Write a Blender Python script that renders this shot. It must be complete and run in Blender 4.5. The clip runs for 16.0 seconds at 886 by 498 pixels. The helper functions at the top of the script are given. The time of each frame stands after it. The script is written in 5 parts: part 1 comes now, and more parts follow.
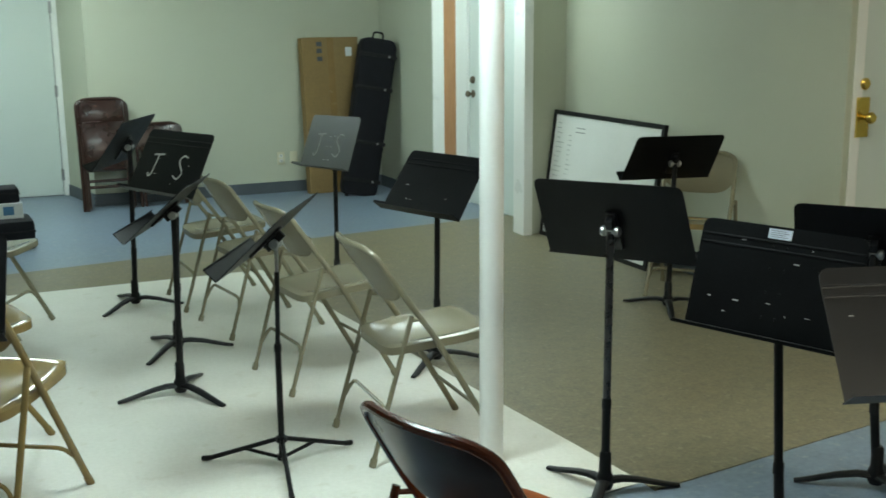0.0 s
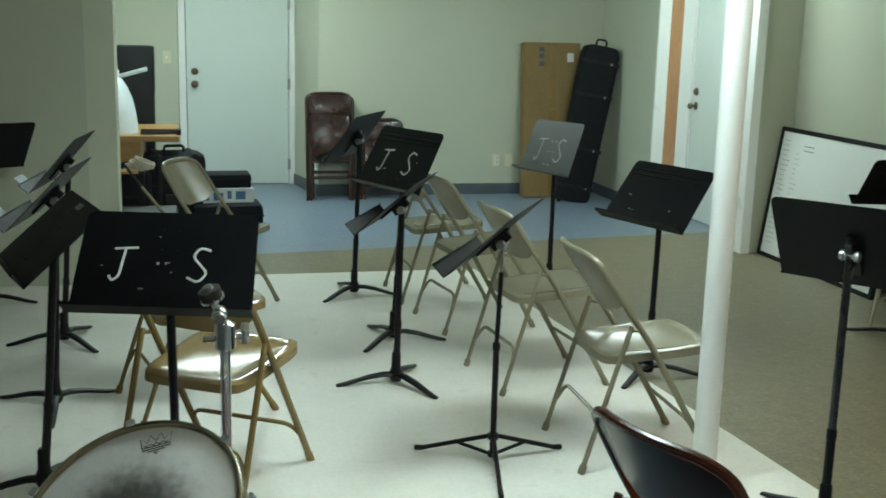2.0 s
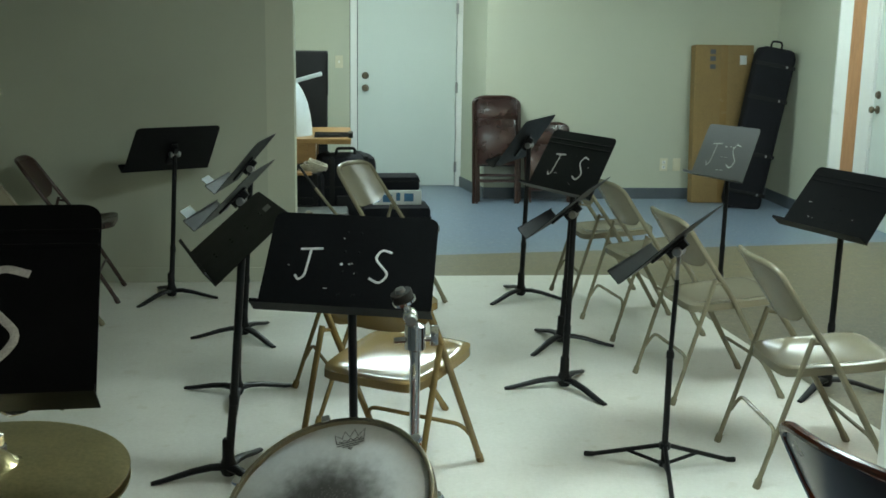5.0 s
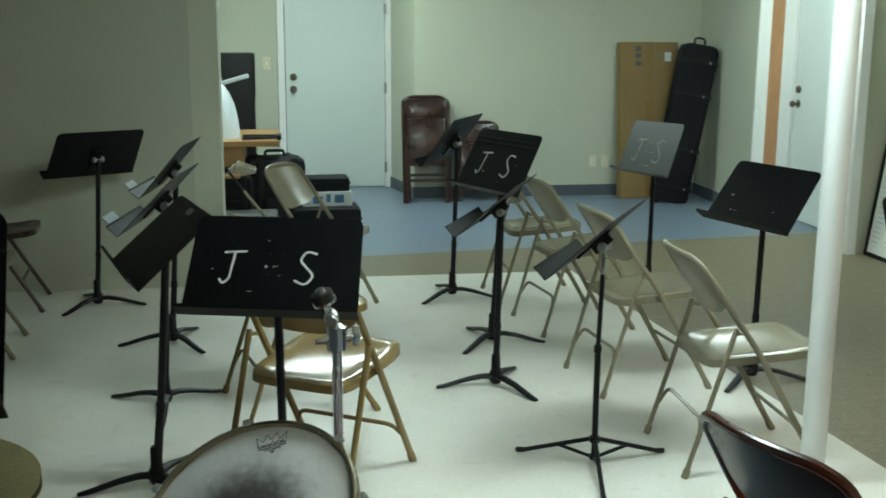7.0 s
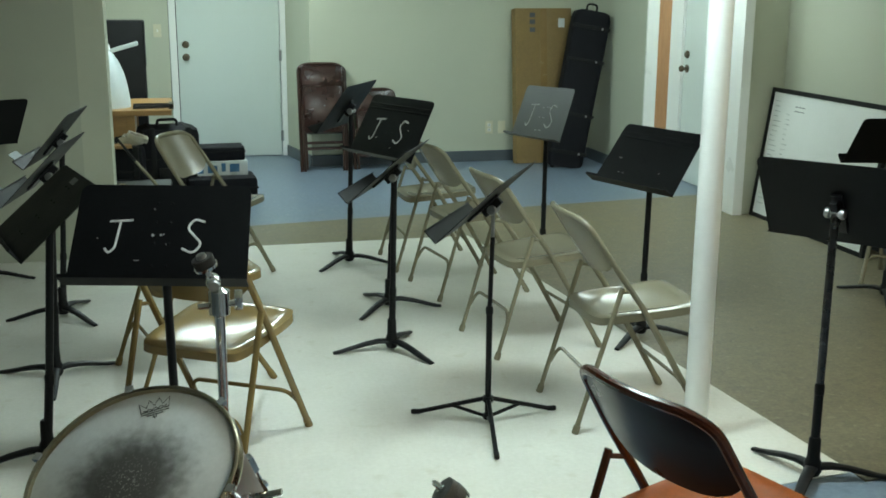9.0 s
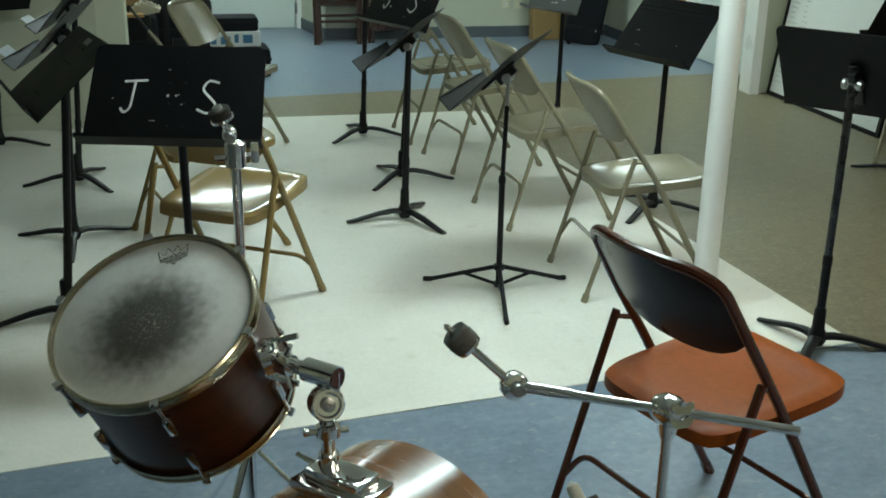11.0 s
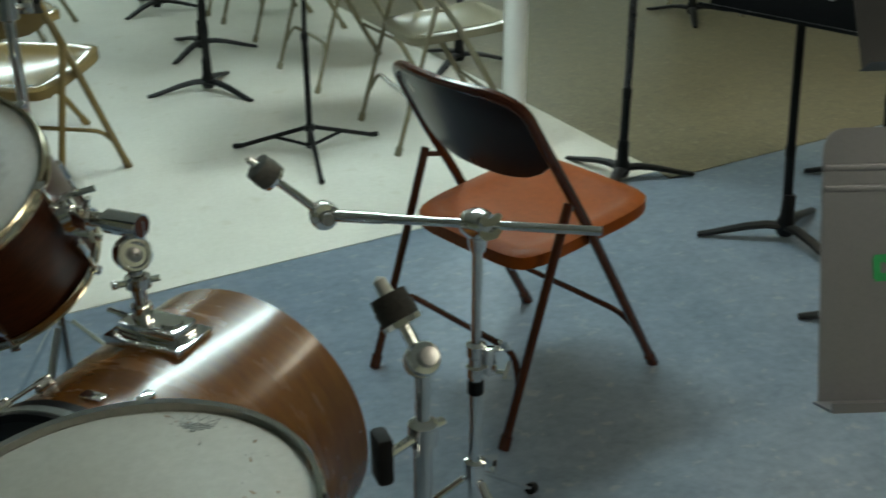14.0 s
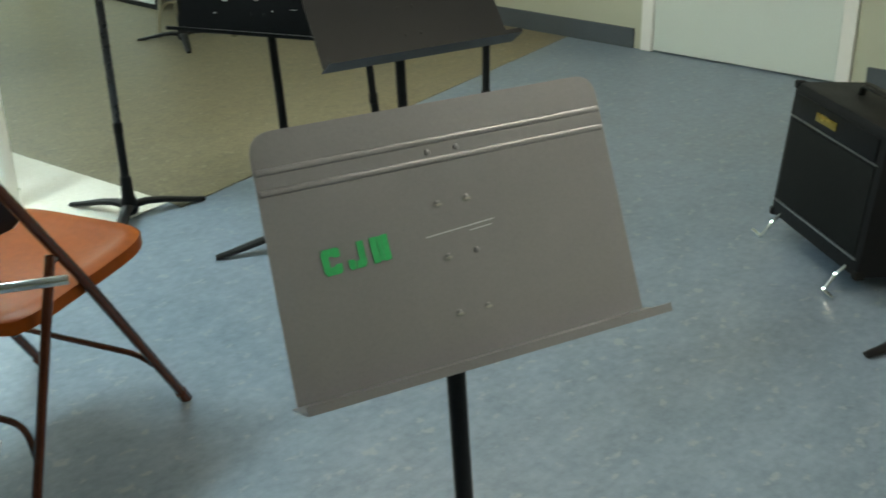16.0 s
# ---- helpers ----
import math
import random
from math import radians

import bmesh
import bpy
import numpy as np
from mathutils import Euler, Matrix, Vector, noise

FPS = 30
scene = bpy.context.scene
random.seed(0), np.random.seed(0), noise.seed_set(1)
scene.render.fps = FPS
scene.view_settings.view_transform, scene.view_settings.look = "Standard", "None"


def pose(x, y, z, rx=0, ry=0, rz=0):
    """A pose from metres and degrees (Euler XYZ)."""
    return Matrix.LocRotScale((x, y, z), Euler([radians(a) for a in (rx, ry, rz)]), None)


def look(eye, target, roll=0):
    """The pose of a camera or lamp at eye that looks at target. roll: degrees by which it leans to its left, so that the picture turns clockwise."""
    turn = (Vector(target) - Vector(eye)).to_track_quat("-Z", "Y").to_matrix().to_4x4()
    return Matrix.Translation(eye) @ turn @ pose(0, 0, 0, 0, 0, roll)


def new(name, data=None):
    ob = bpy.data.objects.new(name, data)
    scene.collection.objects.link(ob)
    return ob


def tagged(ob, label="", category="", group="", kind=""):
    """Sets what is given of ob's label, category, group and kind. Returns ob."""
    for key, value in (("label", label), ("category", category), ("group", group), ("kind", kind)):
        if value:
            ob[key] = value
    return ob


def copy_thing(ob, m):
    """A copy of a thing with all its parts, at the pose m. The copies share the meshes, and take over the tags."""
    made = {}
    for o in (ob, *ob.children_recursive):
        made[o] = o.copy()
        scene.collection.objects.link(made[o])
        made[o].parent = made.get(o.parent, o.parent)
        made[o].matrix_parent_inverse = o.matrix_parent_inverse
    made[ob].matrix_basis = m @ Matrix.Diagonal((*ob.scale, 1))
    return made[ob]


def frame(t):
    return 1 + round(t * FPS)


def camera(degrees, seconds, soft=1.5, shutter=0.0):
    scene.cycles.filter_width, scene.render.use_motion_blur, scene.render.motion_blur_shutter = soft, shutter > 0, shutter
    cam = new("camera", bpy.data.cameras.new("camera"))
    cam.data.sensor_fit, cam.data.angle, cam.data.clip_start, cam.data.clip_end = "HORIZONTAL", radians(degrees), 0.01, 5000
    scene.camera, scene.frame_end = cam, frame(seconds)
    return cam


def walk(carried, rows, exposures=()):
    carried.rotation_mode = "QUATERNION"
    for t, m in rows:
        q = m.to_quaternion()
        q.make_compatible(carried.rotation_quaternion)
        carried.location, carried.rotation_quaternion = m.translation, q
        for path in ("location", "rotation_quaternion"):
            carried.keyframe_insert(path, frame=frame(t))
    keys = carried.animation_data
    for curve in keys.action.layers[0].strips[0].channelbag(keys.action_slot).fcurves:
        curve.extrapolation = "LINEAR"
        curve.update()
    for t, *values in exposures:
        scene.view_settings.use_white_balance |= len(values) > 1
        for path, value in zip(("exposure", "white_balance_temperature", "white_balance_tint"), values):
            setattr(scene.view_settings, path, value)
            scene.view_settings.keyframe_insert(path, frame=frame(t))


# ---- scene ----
cam = camera(44.0, 16.0, soft=1.65, shutter=0.35)
PATH = [
    (0, (0.198, -0.175, 1.562), (0.994, 1.612, 1.147), -0.5),
    (0.5, (0.17, -0.174, 1.565), (0.883, 1.648, 1.151), 0.1),
    (1, (0.143, -0.174, 1.564), (0.764, 1.682, 1.152), 0.7),
    (1.5, (0.12, -0.178, 1.567), (0.658, 1.704, 1.157), 1.2),
    (2, (0.097, -0.174, 1.565), (0.554, 1.729, 1.156), 1.5),
    (2.5, (0.079, -0.175, 1.565), (0.457, 1.743, 1.142), 1.5),
    (3, (0.061, -0.178, 1.57), (0.359, 1.756, 1.159), 1.1),
    (3.5, (0.052, -0.174, 1.572), (0.286, 1.77, 1.167), 0.7),
    (4, (0.035, -0.179, 1.574), (0.207, 1.772, 1.167), 0.9),
    (6.5, (0.043, -0.184, 1.575), (0.263, 1.76, 1.16), 0.7),
    (7, (0.066, -0.185, 1.572), (0.357, 1.751, 1.163), 0.3),
    (7.5, (0.085, -0.177, 1.568), (0.472, 1.742, 1.155), 0.1),
    (8, (0.1, -0.191, 1.568), (0.563, 1.71, 1.155), 0.2),
    (10.5, (0.105, -0.254, 1.542), (0.553, 1.594, 0.924), 0.7),
    (11, (0.094, -0.261, 1.523), (0.52, 1.574, 0.854), 1.0),
    (11.5, (0.079, -0.27, 1.512), (0.465, 1.555, 0.792), 0.4),
    (12, (0.067, -0.264, 1.495), (0.429, 1.544, 0.721), 0.5),
    (12.5, (0.058, -0.264, 1.48), (0.403, 1.522, 0.65), 0.7),
    (13, (0.061, -0.269, 1.46), (0.453, 1.483, 0.578), 0.7),
    (13.5, (0.08, -0.284, 1.447), (0.6, 1.432, 0.561), 0.1),
    (14, (0.115, -0.29, 1.44), (0.821, 1.368, 0.573), -0.2),
    (14.5, (0.159, -0.302, 1.435), (1.089, 1.249, 0.58), -0.2),
    (15, (0.195, -0.317, 1.43), (1.292, 1.127, 0.585), -1.0),
    (15.5, (0.22, -0.323, 1.424), (1.443, 1.019, 0.586), -1.6),
    (16, (0.257, -0.317, 1.411), (1.606, 0.902, 0.579), -1.2),
]
walk(cam, [(t, look(eye, target, roll)) for t, eye, target, roll in PATH],
     exposures=[(0, -0.03), (8, -0.04), (10.5, -0.03), (11.5, -0.20), (12.5, -0.42), (13.5, -0.42), (14.5, -0.42), (15, -0.20), (16, 0.28)])

# ---- world and light ----
world = bpy.data.worlds.new("world")
scene.world = world
world.use_nodes = True
world.node_tree.nodes["Background"].inputs[0].default_value = (0.8, 0.9, 0.8, 1)
world.node_tree.nodes["Background"].inputs[1].default_value = 0.01
CEIL = 2.42
COOL, WARM = (0.785, 1.0, 0.98), (1.0, 0.94, 0.73)
# ceiling lights: x, y, turn in degrees, strength, colour
CEILING_LIGHTS = [(1.2, 2.9, 0, 40, COOL), (0.4, 8.3, 90, 37, COOL), (3.35, 7.0, 90, 25, COOL), (3.3, 2.35, 90, 15, WARM), (2.1, -0.9, 0, 27, WARM)]


# ---- materials ----
def material(name, colour, rough=0.5, metal=0.0, vary=0.12, scale=6.0, fine=80.0, bump=0.08, second=None, coat=0.0, spec=0.5, rough_vary=0.1, stretch=(1, 1, 1), speck=None):
    m = bpy.data.materials.new(name)
    m.use_nodes = True
    nt = m.node_tree
    p = nt.nodes["Principled BSDF"]

    def node(kind, **values):
        n = nt.nodes.new(kind)
        for key, value in values.items():
            n.inputs[key].default_value = value
        return n

    co = nt.nodes.new("ShaderNodeTexCoord")
    mp = node("ShaderNodeMapping", Scale=stretch)
    nt.links.new(co.outputs["Object"], mp.inputs["Vector"])
    info = nt.nodes.new("ShaderNodeObjectInfo")
    big = node("ShaderNodeTexNoise", Scale=scale, Detail=4.0, Roughness=0.6)
    small = node("ShaderNodeTexNoise", Scale=fine, Detail=3.0, Roughness=0.65)
    for n in (big, small):
        nt.links.new(mp.outputs["Vector"], n.inputs["Vector"])
    dark = second if second else tuple(c * (1 - 2 * vary) for c in colour)
    light = tuple(min(1.0, c * (1 + vary)) for c in colour)
    ramp = nt.nodes.new("ShaderNodeValToRGB")
    ramp.color_ramp.elements[0].position, ramp.color_ramp.elements[1].position = 0.3, 0.7
    ramp.color_ramp.elements[0].color, ramp.color_ramp.elements[1].color = (*dark, 1), (*light, 1)
    mix = nt.nodes.new("ShaderNodeMath")
    mix.operation = "MULTIPLY_ADD"
    mix.inputs[1].default_value = 0.5
    half = nt.nodes.new("ShaderNodeMath")
    half.operation = "MULTIPLY"
    half.inputs[1].default_value = 0.5
    nt.links.new(big.outputs["Fac"], half.inputs[0])
    nt.links.new(small.outputs["Fac"], mix.inputs[0])
    nt.links.new(half.outputs[0], mix.inputs[2])
    nt.links.new(mix.outputs[0], ramp.inputs["Fac"])
    last = ramp.outputs["Color"]
    if speck:
        vo = node("ShaderNodeTexNoise", Scale=speck[1], Detail=3.0, Roughness=0.55)
        nt.links.new(mp.outputs["Vector"], vo.inputs["Vector"])
        sp = nt.nodes.new("ShaderNodeValToRGB")
        sp.color_ramp.elements[0].position, sp.color_ramp.elements[1].position = speck[2], speck[2] + 0.08
        sp.color_ramp.elements[0].color, sp.color_ramp.elements[1].color = (0, 0, 0, 1), (0.8, 0.8, 0.8, 1)
        nt.links.new(vo.outputs["Fac"], sp.inputs["Fac"])
        mm = nt.nodes.new("ShaderNodeMixRGB")
        mm.inputs["Color2"].default_value = (*speck[0], 1)
        nt.links.new(sp.outputs["Color"], mm.inputs["Fac"])
        nt.links.new(last, mm.inputs["Color1"])
        last = mm.outputs["Color"]
    nt.links.new(last, p.inputs["Base Color"])
    rr = node("ShaderNodeMapRange")
    rr.inputs["To Min"].default_value = max(0.02, rough - rough_vary)
    rr.inputs["To Max"].default_value = min(1.0, rough + rough_vary)
    nt.links.new(big.outputs["Fac"], rr.inputs["Value"])
    nt.links.new(rr.outputs["Result"], p.inputs["Roughness"])
    p.inputs["Metallic"].default_value = metal
    p.inputs["Specular IOR Level"].default_value = spec
    p.inputs["Coat Weight"].default_value = coat
    p.inputs["Coat Roughness"].default_value = 0.08
    if bump:
        b = node("ShaderNodeBump", Strength=bump, Distance=0.002)
        nt.links.new(small.outputs["Fac"], b.inputs["Height"])
        nt.links.new(b.outputs["Normal"], p.inputs["Normal"])
    return m


def glow(name, colour, strength):
    m = bpy.data.materials.new(name)
    m.use_nodes = True
    p = m.node_tree.nodes["Principled BSDF"]
    p.inputs["Base Color"].default_value = (0.8, 0.8, 0.8, 1)
    p.inputs["Emission Color"].default_value = (*colour, 1)
    p.inputs["Emission Strength"].default_value = strength
    return m


def worn_head(name, spot, radius, colour):
    """A coated drum head with a round patch of stick marks at spot, in the head's own plane."""
    m = material(name, colour, 0.55, vary=0.05, scale=9, fine=120, bump=0.05)
    nt = m.node_tree
    p = nt.nodes["Principled BSDF"]
    base = p.inputs["Base Color"].links[0].from_socket
    co = nt.nodes.new("ShaderNodeTexCoord")
    sub = nt.nodes.new("ShaderNodeVectorMath")
    sub.operation = "SUBTRACT"
    sub.inputs[1].default_value = spot
    ln = nt.nodes.new("ShaderNodeVectorMath")
    ln.operation = "LENGTH"
    nt.links.new(co.outputs["Object"], sub.inputs[0])
    nt.links.new(sub.outputs["Vector"], ln.inputs[0])
    no = nt.nodes.new("ShaderNodeTexNoise")
    no.inputs["Scale"].default_value, no.inputs["Detail"].default_value = 55, 6
    nt.links.new(co.outputs["Object"], no.inputs["Vector"])
    ad = nt.nodes.new("ShaderNodeMath")
    ad.operation = "MULTIPLY_ADD"
    ad.inputs[1].default_value = 0.055
    nt.links.new(no.outputs["Fac"], ad.inputs[0])
    nt.links.new(ln.outputs["Value"], ad.inputs[2])
    ra = nt.nodes.new("ShaderNodeMapRange")
    ra.interpolation_type = "SMOOTHSTEP"
    ra.inputs["From Min"].default_value, ra.inputs["From Max"].default_value = 0.080, radius + 0.02
    ra.inputs["To Min"].default_value, ra.inputs["To Max"].default_value = 0.93, 0.0
    nt.links.new(ad.outputs[0], ra.inputs["Value"])
    mx = nt.nodes.new("ShaderNodeMixRGB")
    mx.inputs["Color2"].default_value = (0.055, 0.048, 0.042, 1)
    nt.links.new(ra.outputs["Result"], mx.inputs["Fac"])
    nt.links.new(base, mx.inputs["Color1"])
    # pale chips in the middle of the patch
    vo = nt.nodes.new("ShaderNodeTexNoise")
    vo.inputs["Scale"].default_value, vo.inputs["Detail"].default_value = 210, 2
    nt.links.new(co.outputs["Object"], vo.inputs["Vector"])
    ch = nt.nodes.new("ShaderNodeMapRange")
    ch.inputs["From Min"].default_value, ch.inputs["From Max"].default_value = 0.57, 0.63
    nt.links.new(vo.outputs["Fac"], ch.inputs["Value"])
    ce = nt.nodes.new("ShaderNodeMapRange")
    ce.inputs["From Min"].default_value, ce.inputs["From Max"].default_value = 0.035, 0.09
    ce.inputs["To Min"].default_value, ce.inputs["To Max"].default_value = 0.6, 0.0
    nt.links.new(ad.outputs[0], ce.inputs["Value"])
    mu = nt.nodes.new("ShaderNodeMath")
    mu.operation = "MULTIPLY"
    nt.links.new(ch.outputs["Result"], mu.inputs[0])
    nt.links.new(ce.outputs["Result"], mu.inputs[1])
    m2 = nt.nodes.new("ShaderNodeMixRGB")
    m2.inputs["Color2"].default_value = (0.55, 0.54, 0.50, 1)
    nt.links.new(mu.outputs[0], m2.inputs["Fac"])
    nt.links.new(mx.outputs["Color"], m2.inputs["Color1"])
    nt.links.new(m2.outputs["Color"], p.inputs["Base Color"])
    return m


WALL = material("wall_paint", (0.505, 0.515, 0.405), 0.6, vary=0.03, scale=0.8, fine=160, bump=0.06)
# Lighter copy of the wall paint, colouring in the light on the wall's end.
WALL_LIT = material("lit_wall_paint", (0.55, 0.56, 0.445), 0.5, vary=0.03, scale=1.2, fine=160, bump=0.05)
# Darker copy of the wall paint: the middle wall's shading put into its colour.
WALL_SHADED = material("shaded_wall_paint", (0.455, 0.47, 0.375), 0.6, vary=0.03, scale=0.8, fine=160, bump=0.06)
WHITE_PAINT = material("white_gloss_paint", (0.86, 0.86, 0.83), 0.3, vary=0.02, scale=2, fine=90, bump=0.03)
DOOR_PAINT = material("door_paint", (0.66, 0.72, 0.68), 0.38, vary=0.02, scale=2, fine=120, bump=0.03)
CEILING = material("ceiling_tile", (0.70, 0.70, 0.66), 0.9, vary=0.05, scale=3, fine=200, bump=0.2)
LINO_BLUE = material("blue_linoleum", (0.195, 0.246, 0.312), 0.36, vary=0.12, scale=7, fine=34, bump=0.04, second=(0.120, 0.156, 0.204), speck=((0.25, 0.285, 0.315), 21, 0.60), stretch=(1, 1.25, 1))
LINO_BROWN = material("brown_linoleum", (0.200, 0.170, 0.105), 0.45, vary=0.25, scale=14, fine=60, bump=0.06, second=(0.106, 0.089, 0.054), speck=((0.26, 0.23, 0.15), 24, 0.62))
LINO_WHITE = material("white_linoleum", (0.76, 0.745, 0.68), 0.42, vary=0.05, scale=4, fine=60, bump=0.05, second=(0.67, 0.65, 0.58), speck=((0.66, 0.63, 0.54), 9, 0.62))
VINYL_BASE = material("slate_vinyl_base", (0.085, 0.10, 0.115), 0.5, vary=0.1, bump=0.03)
REVEAL_WOOD = material("orange_wood", (0.50, 0.25, 0.12), 0.45, vary=0.12, scale=5, fine=30, stretch=(6, 6, 0.5))
STAND_BLACK = material("black_stand_paint", (0.006, 0.006, 0.007), 0.40, spec=0.25, vary=0.25, scale=14, fine=180, bump=0.08)
DESK_BLACK = material("black_desk_paint", (0.0045, 0.0047, 0.0055), 0.42, spec=0.13, vary=0.3, scale=7, fine=220, bump=0.10, rough_vary=0.08)
# Black desk paint greyed: the pale wall's reflection mixed into the base colour.
DESK_REFLECTING = material("reflecting_black_desk_paint", (0.036, 0.036, 0.038), 0.40, vary=0.10, scale=5, fine=240, bump=0.10, rough_vary=0.08)
DESK_DARK = material("dark_grey_desk_paint", (0.024, 0.024, 0.027), 0.36, metal=0.15, vary=0.08, scale=5, fine=240, bump=0.02, rough_vary=0.06)
DESK_PALE = material("worn_grey_desk_paint", (0.235, 0.238, 0.268), 0.33, metal=0.25, vary=0.06, scale=5, fine=240, bump=0.02, rough_vary=0.06)
CHALK = material("white_chalk", (0.72, 0.72, 0.70), 0.95, vary=0.25, scale=40, fine=300, bump=0.3)
GREEN_PAINT = material("green_stencil_paint", (0.015, 0.42, 0.13), 0.6, vary=0.15, scale=40, fine=200)
STICKER = material("pale_sticker", (0.62, 0.66, 0.76), 0.4, vary=0.05)
INK = material("grey_print", (0.06, 0.065, 0.075), 0.6)
CHROME = material("chrome", (0.86, 0.87, 0.87), 0.07, metal=1.0, vary=0.04, scale=20, fine=200, bump=0.015, rough_vary=0.04)
DARK_STEEL = material("dark_steel", (0.10, 0.10, 0.105), 0.28, metal=1.0, vary=0.05, scale=20, fine=200, bump=0.03)
DULL_STEEL = material("dull_steel", (0.40, 0.40, 0.40), 0.33, metal=1.0, vary=0.1, scale=20, fine=200, bump=0.03)
BRASS = material("brass", (0.72, 0.52, 0.13), 0.25, metal=1.0, vary=0.1, scale=20, fine=120, bump=0.03)
OLD_BRASS = material("dark_bronze", (0.17, 0.14, 0.10), 0.35, metal=1.0, vary=0.2, scale=30)
CYMBAL = material("cymbal_bronze", (0.68, 0.57, 0.30), 0.30, metal=1.0, vary=0.15, scale=8, fine=160, bump=0.08)
BEIGE_ENAMEL = material("beige_enamel", (0.225, 0.200, 0.134), 0.23, vary=0.05, scale=3, fine=140, bump=0.0, coat=0.0, rough_vary=0.03)
TAN_ENAMEL = material("tan_enamel", (0.235, 0.160, 0.062), 0.16, vary=0.05, scale=3, fine=140, bump=0.0, coat=0.05, spec=0.34, rough_vary=0.02)
RUST_ENAMEL = material("rust_brown_enamel", (0.075, 0.020, 0.009), 0.24, vary=0.10, scale=5, fine=140, bump=0.0, coat=0.15, rough_vary=0.03)
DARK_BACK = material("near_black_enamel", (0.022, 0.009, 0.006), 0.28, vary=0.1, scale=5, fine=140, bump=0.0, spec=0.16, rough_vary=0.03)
RUST_SEAT = material("orange_brown_seat", (0.265, 0.060, 0.006), 0.38, vary=0.12, scale=6, fine=60, bump=0.0, spec=0.16, rough_vary=0.06)
VINYL_BROWN = material("oxblood_vinyl", (0.030, 0.009, 0.006), 0.28, vary=0.25, scale=10, fine=70, bump=0.03, coat=0.2)
DARK_FRAME = material("dark_brown_frame", (0.045, 0.019, 0.013), 0.36, vary=0.2)
RUBBER = material("black_rubber", (0.009, 0.009, 0.009), 0.65, spec=0.25, vary=0.2)
FELT = material("grey_felt", (0.15, 0.147, 0.135), 0.95, vary=0.2, fine=260, bump=0.4)
DARK_FELT = material("dark_felt", (0.05, 0.049, 0.046), 0.95, vary=0.2, fine=260, bump=0.4)
NYLON = material("white_nylon", (0.66, 0.66, 0.61), 0.5, vary=0.1)
TOM_WOOD = material("dark_mahogany_wrap", (0.060, 0.017, 0.007), 0.30, spec=0.35, vary=0.3, scale=5, fine=40, bump=0.01, coat=0.12, rough_vary=0.03, stretch=(1, 1, 6))
BASS_WOOD = material("walnut_wrap", (0.205, 0.080, 0.017), 0.27, vary=0.12, scale=3.5, fine=16, bump=0.0, coat=0.3, second=(0.115, 0.043, 0.010), rough_vary=0.03, stretch=(1.2, 1.2, 5))
HEAD_WORN = worn_head("coated_head_worn", (-0.010, -0.012, 0.0), 0.150, (0.84, 0.87, 0.87))
NICKEL = material("aged_nickel", (0.60, 0.54, 0.40), 0.2, metal=1.0, vary=0.08, scale=20, fine=200, bump=0.02, rough_vary=0.06)
HEAD_PLAIN = material("coated_head", (0.55, 0.54, 0.49), 0.5, vary=0.06, scale=9, fine=100, second=(0.45, 0.44, 0.39))
BLACK_HEAD = material("black_head", (0.010, 0.010, 0.011), 0.4, vary=0.2)
CARDBOARD = material("cardboard", (0.255, 0.160, 0.058), 0.8, vary=0.1, scale=5, fine=60, bump=0.08)
CASE_CLOTH = material("black_case_cloth", (0.008, 0.008, 0.011), 0.75, spec=0.2, vary=0.3, scale=12, fine=260, bump=0.25)
CASE_VINYL = material("black_tolex", (0.008, 0.008, 0.009), 0.55, spec=0.25, vary=0.25, scale=12, fine=300, bump=0.3)
GRILLE = material("dark_grille_cloth", (0.011, 0.012, 0.012), 0.85, spec=0.2, vary=0.3, scale=60, fine=400, bump=0.4)
BOARD_WHITE = material("whiteboard", (0.80, 0.81, 0.78), 0.2, vary=0.02, scale=4, bump=0.0)
TABLE_WOOD = material("oak_table", (0.36, 0.20, 0.075), 0.4, vary=0.15, scale=4, fine=40, stretch=(1, 8, 8))
BOX_WHITE = material("white_card", (0.68, 0.70, 0.70), 0.6, vary=0.05)
BOX_BLUE = material("blue_print", (0.05, 0.16, 0.30), 0.6)
WHITE_SHELL = material("white_shell", (0.62, 0.68, 0.70), 0.35, vary=0.05)
IVORY = material("ivory_plate", (0.66, 0.62, 0.46), 0.4, vary=0.05)
CLEAR = material("pale_plastic", (0.10, 0.135, 0.145), 0.4, vary=0.05)
FADED = material("faded_marker", (0.30, 0.31, 0.30), 0.5)
GREY_PANEL = material("grey_metal_panel", (0.22, 0.23, 0.22), 0.4, metal=0.5)


# ---- mesh helpers ----
def part(name, bm, mat, parent=None, label="", m=None, smooth=True):
    me = bpy.data.meshes.new(name)
    bmesh.ops.recalc_face_normals(bm, faces=bm.faces)
    if smooth:
        for fc in bm.faces:
            fc.smooth = True
        for e in bm.edges:
            if len(e.link_faces) == 2 and e.calc_face_angle(0) > 0.6:
                e.smooth = False
    bm.to_mesh(me)
    bm.free()
    me.materials.append(mat)
    ob = new(name, me)
    if parent is not None:
        ob.parent = parent
    if m is not None:
        ob.matrix_basis = m
    if label:
        ob["label"] = label
    return ob


def thing(name, m, label, category, group=""):
    ob = new(name)
    ob.empty_display_size = 0.1
    ob.matrix_basis = m
    return tagged(ob, label, category, group)


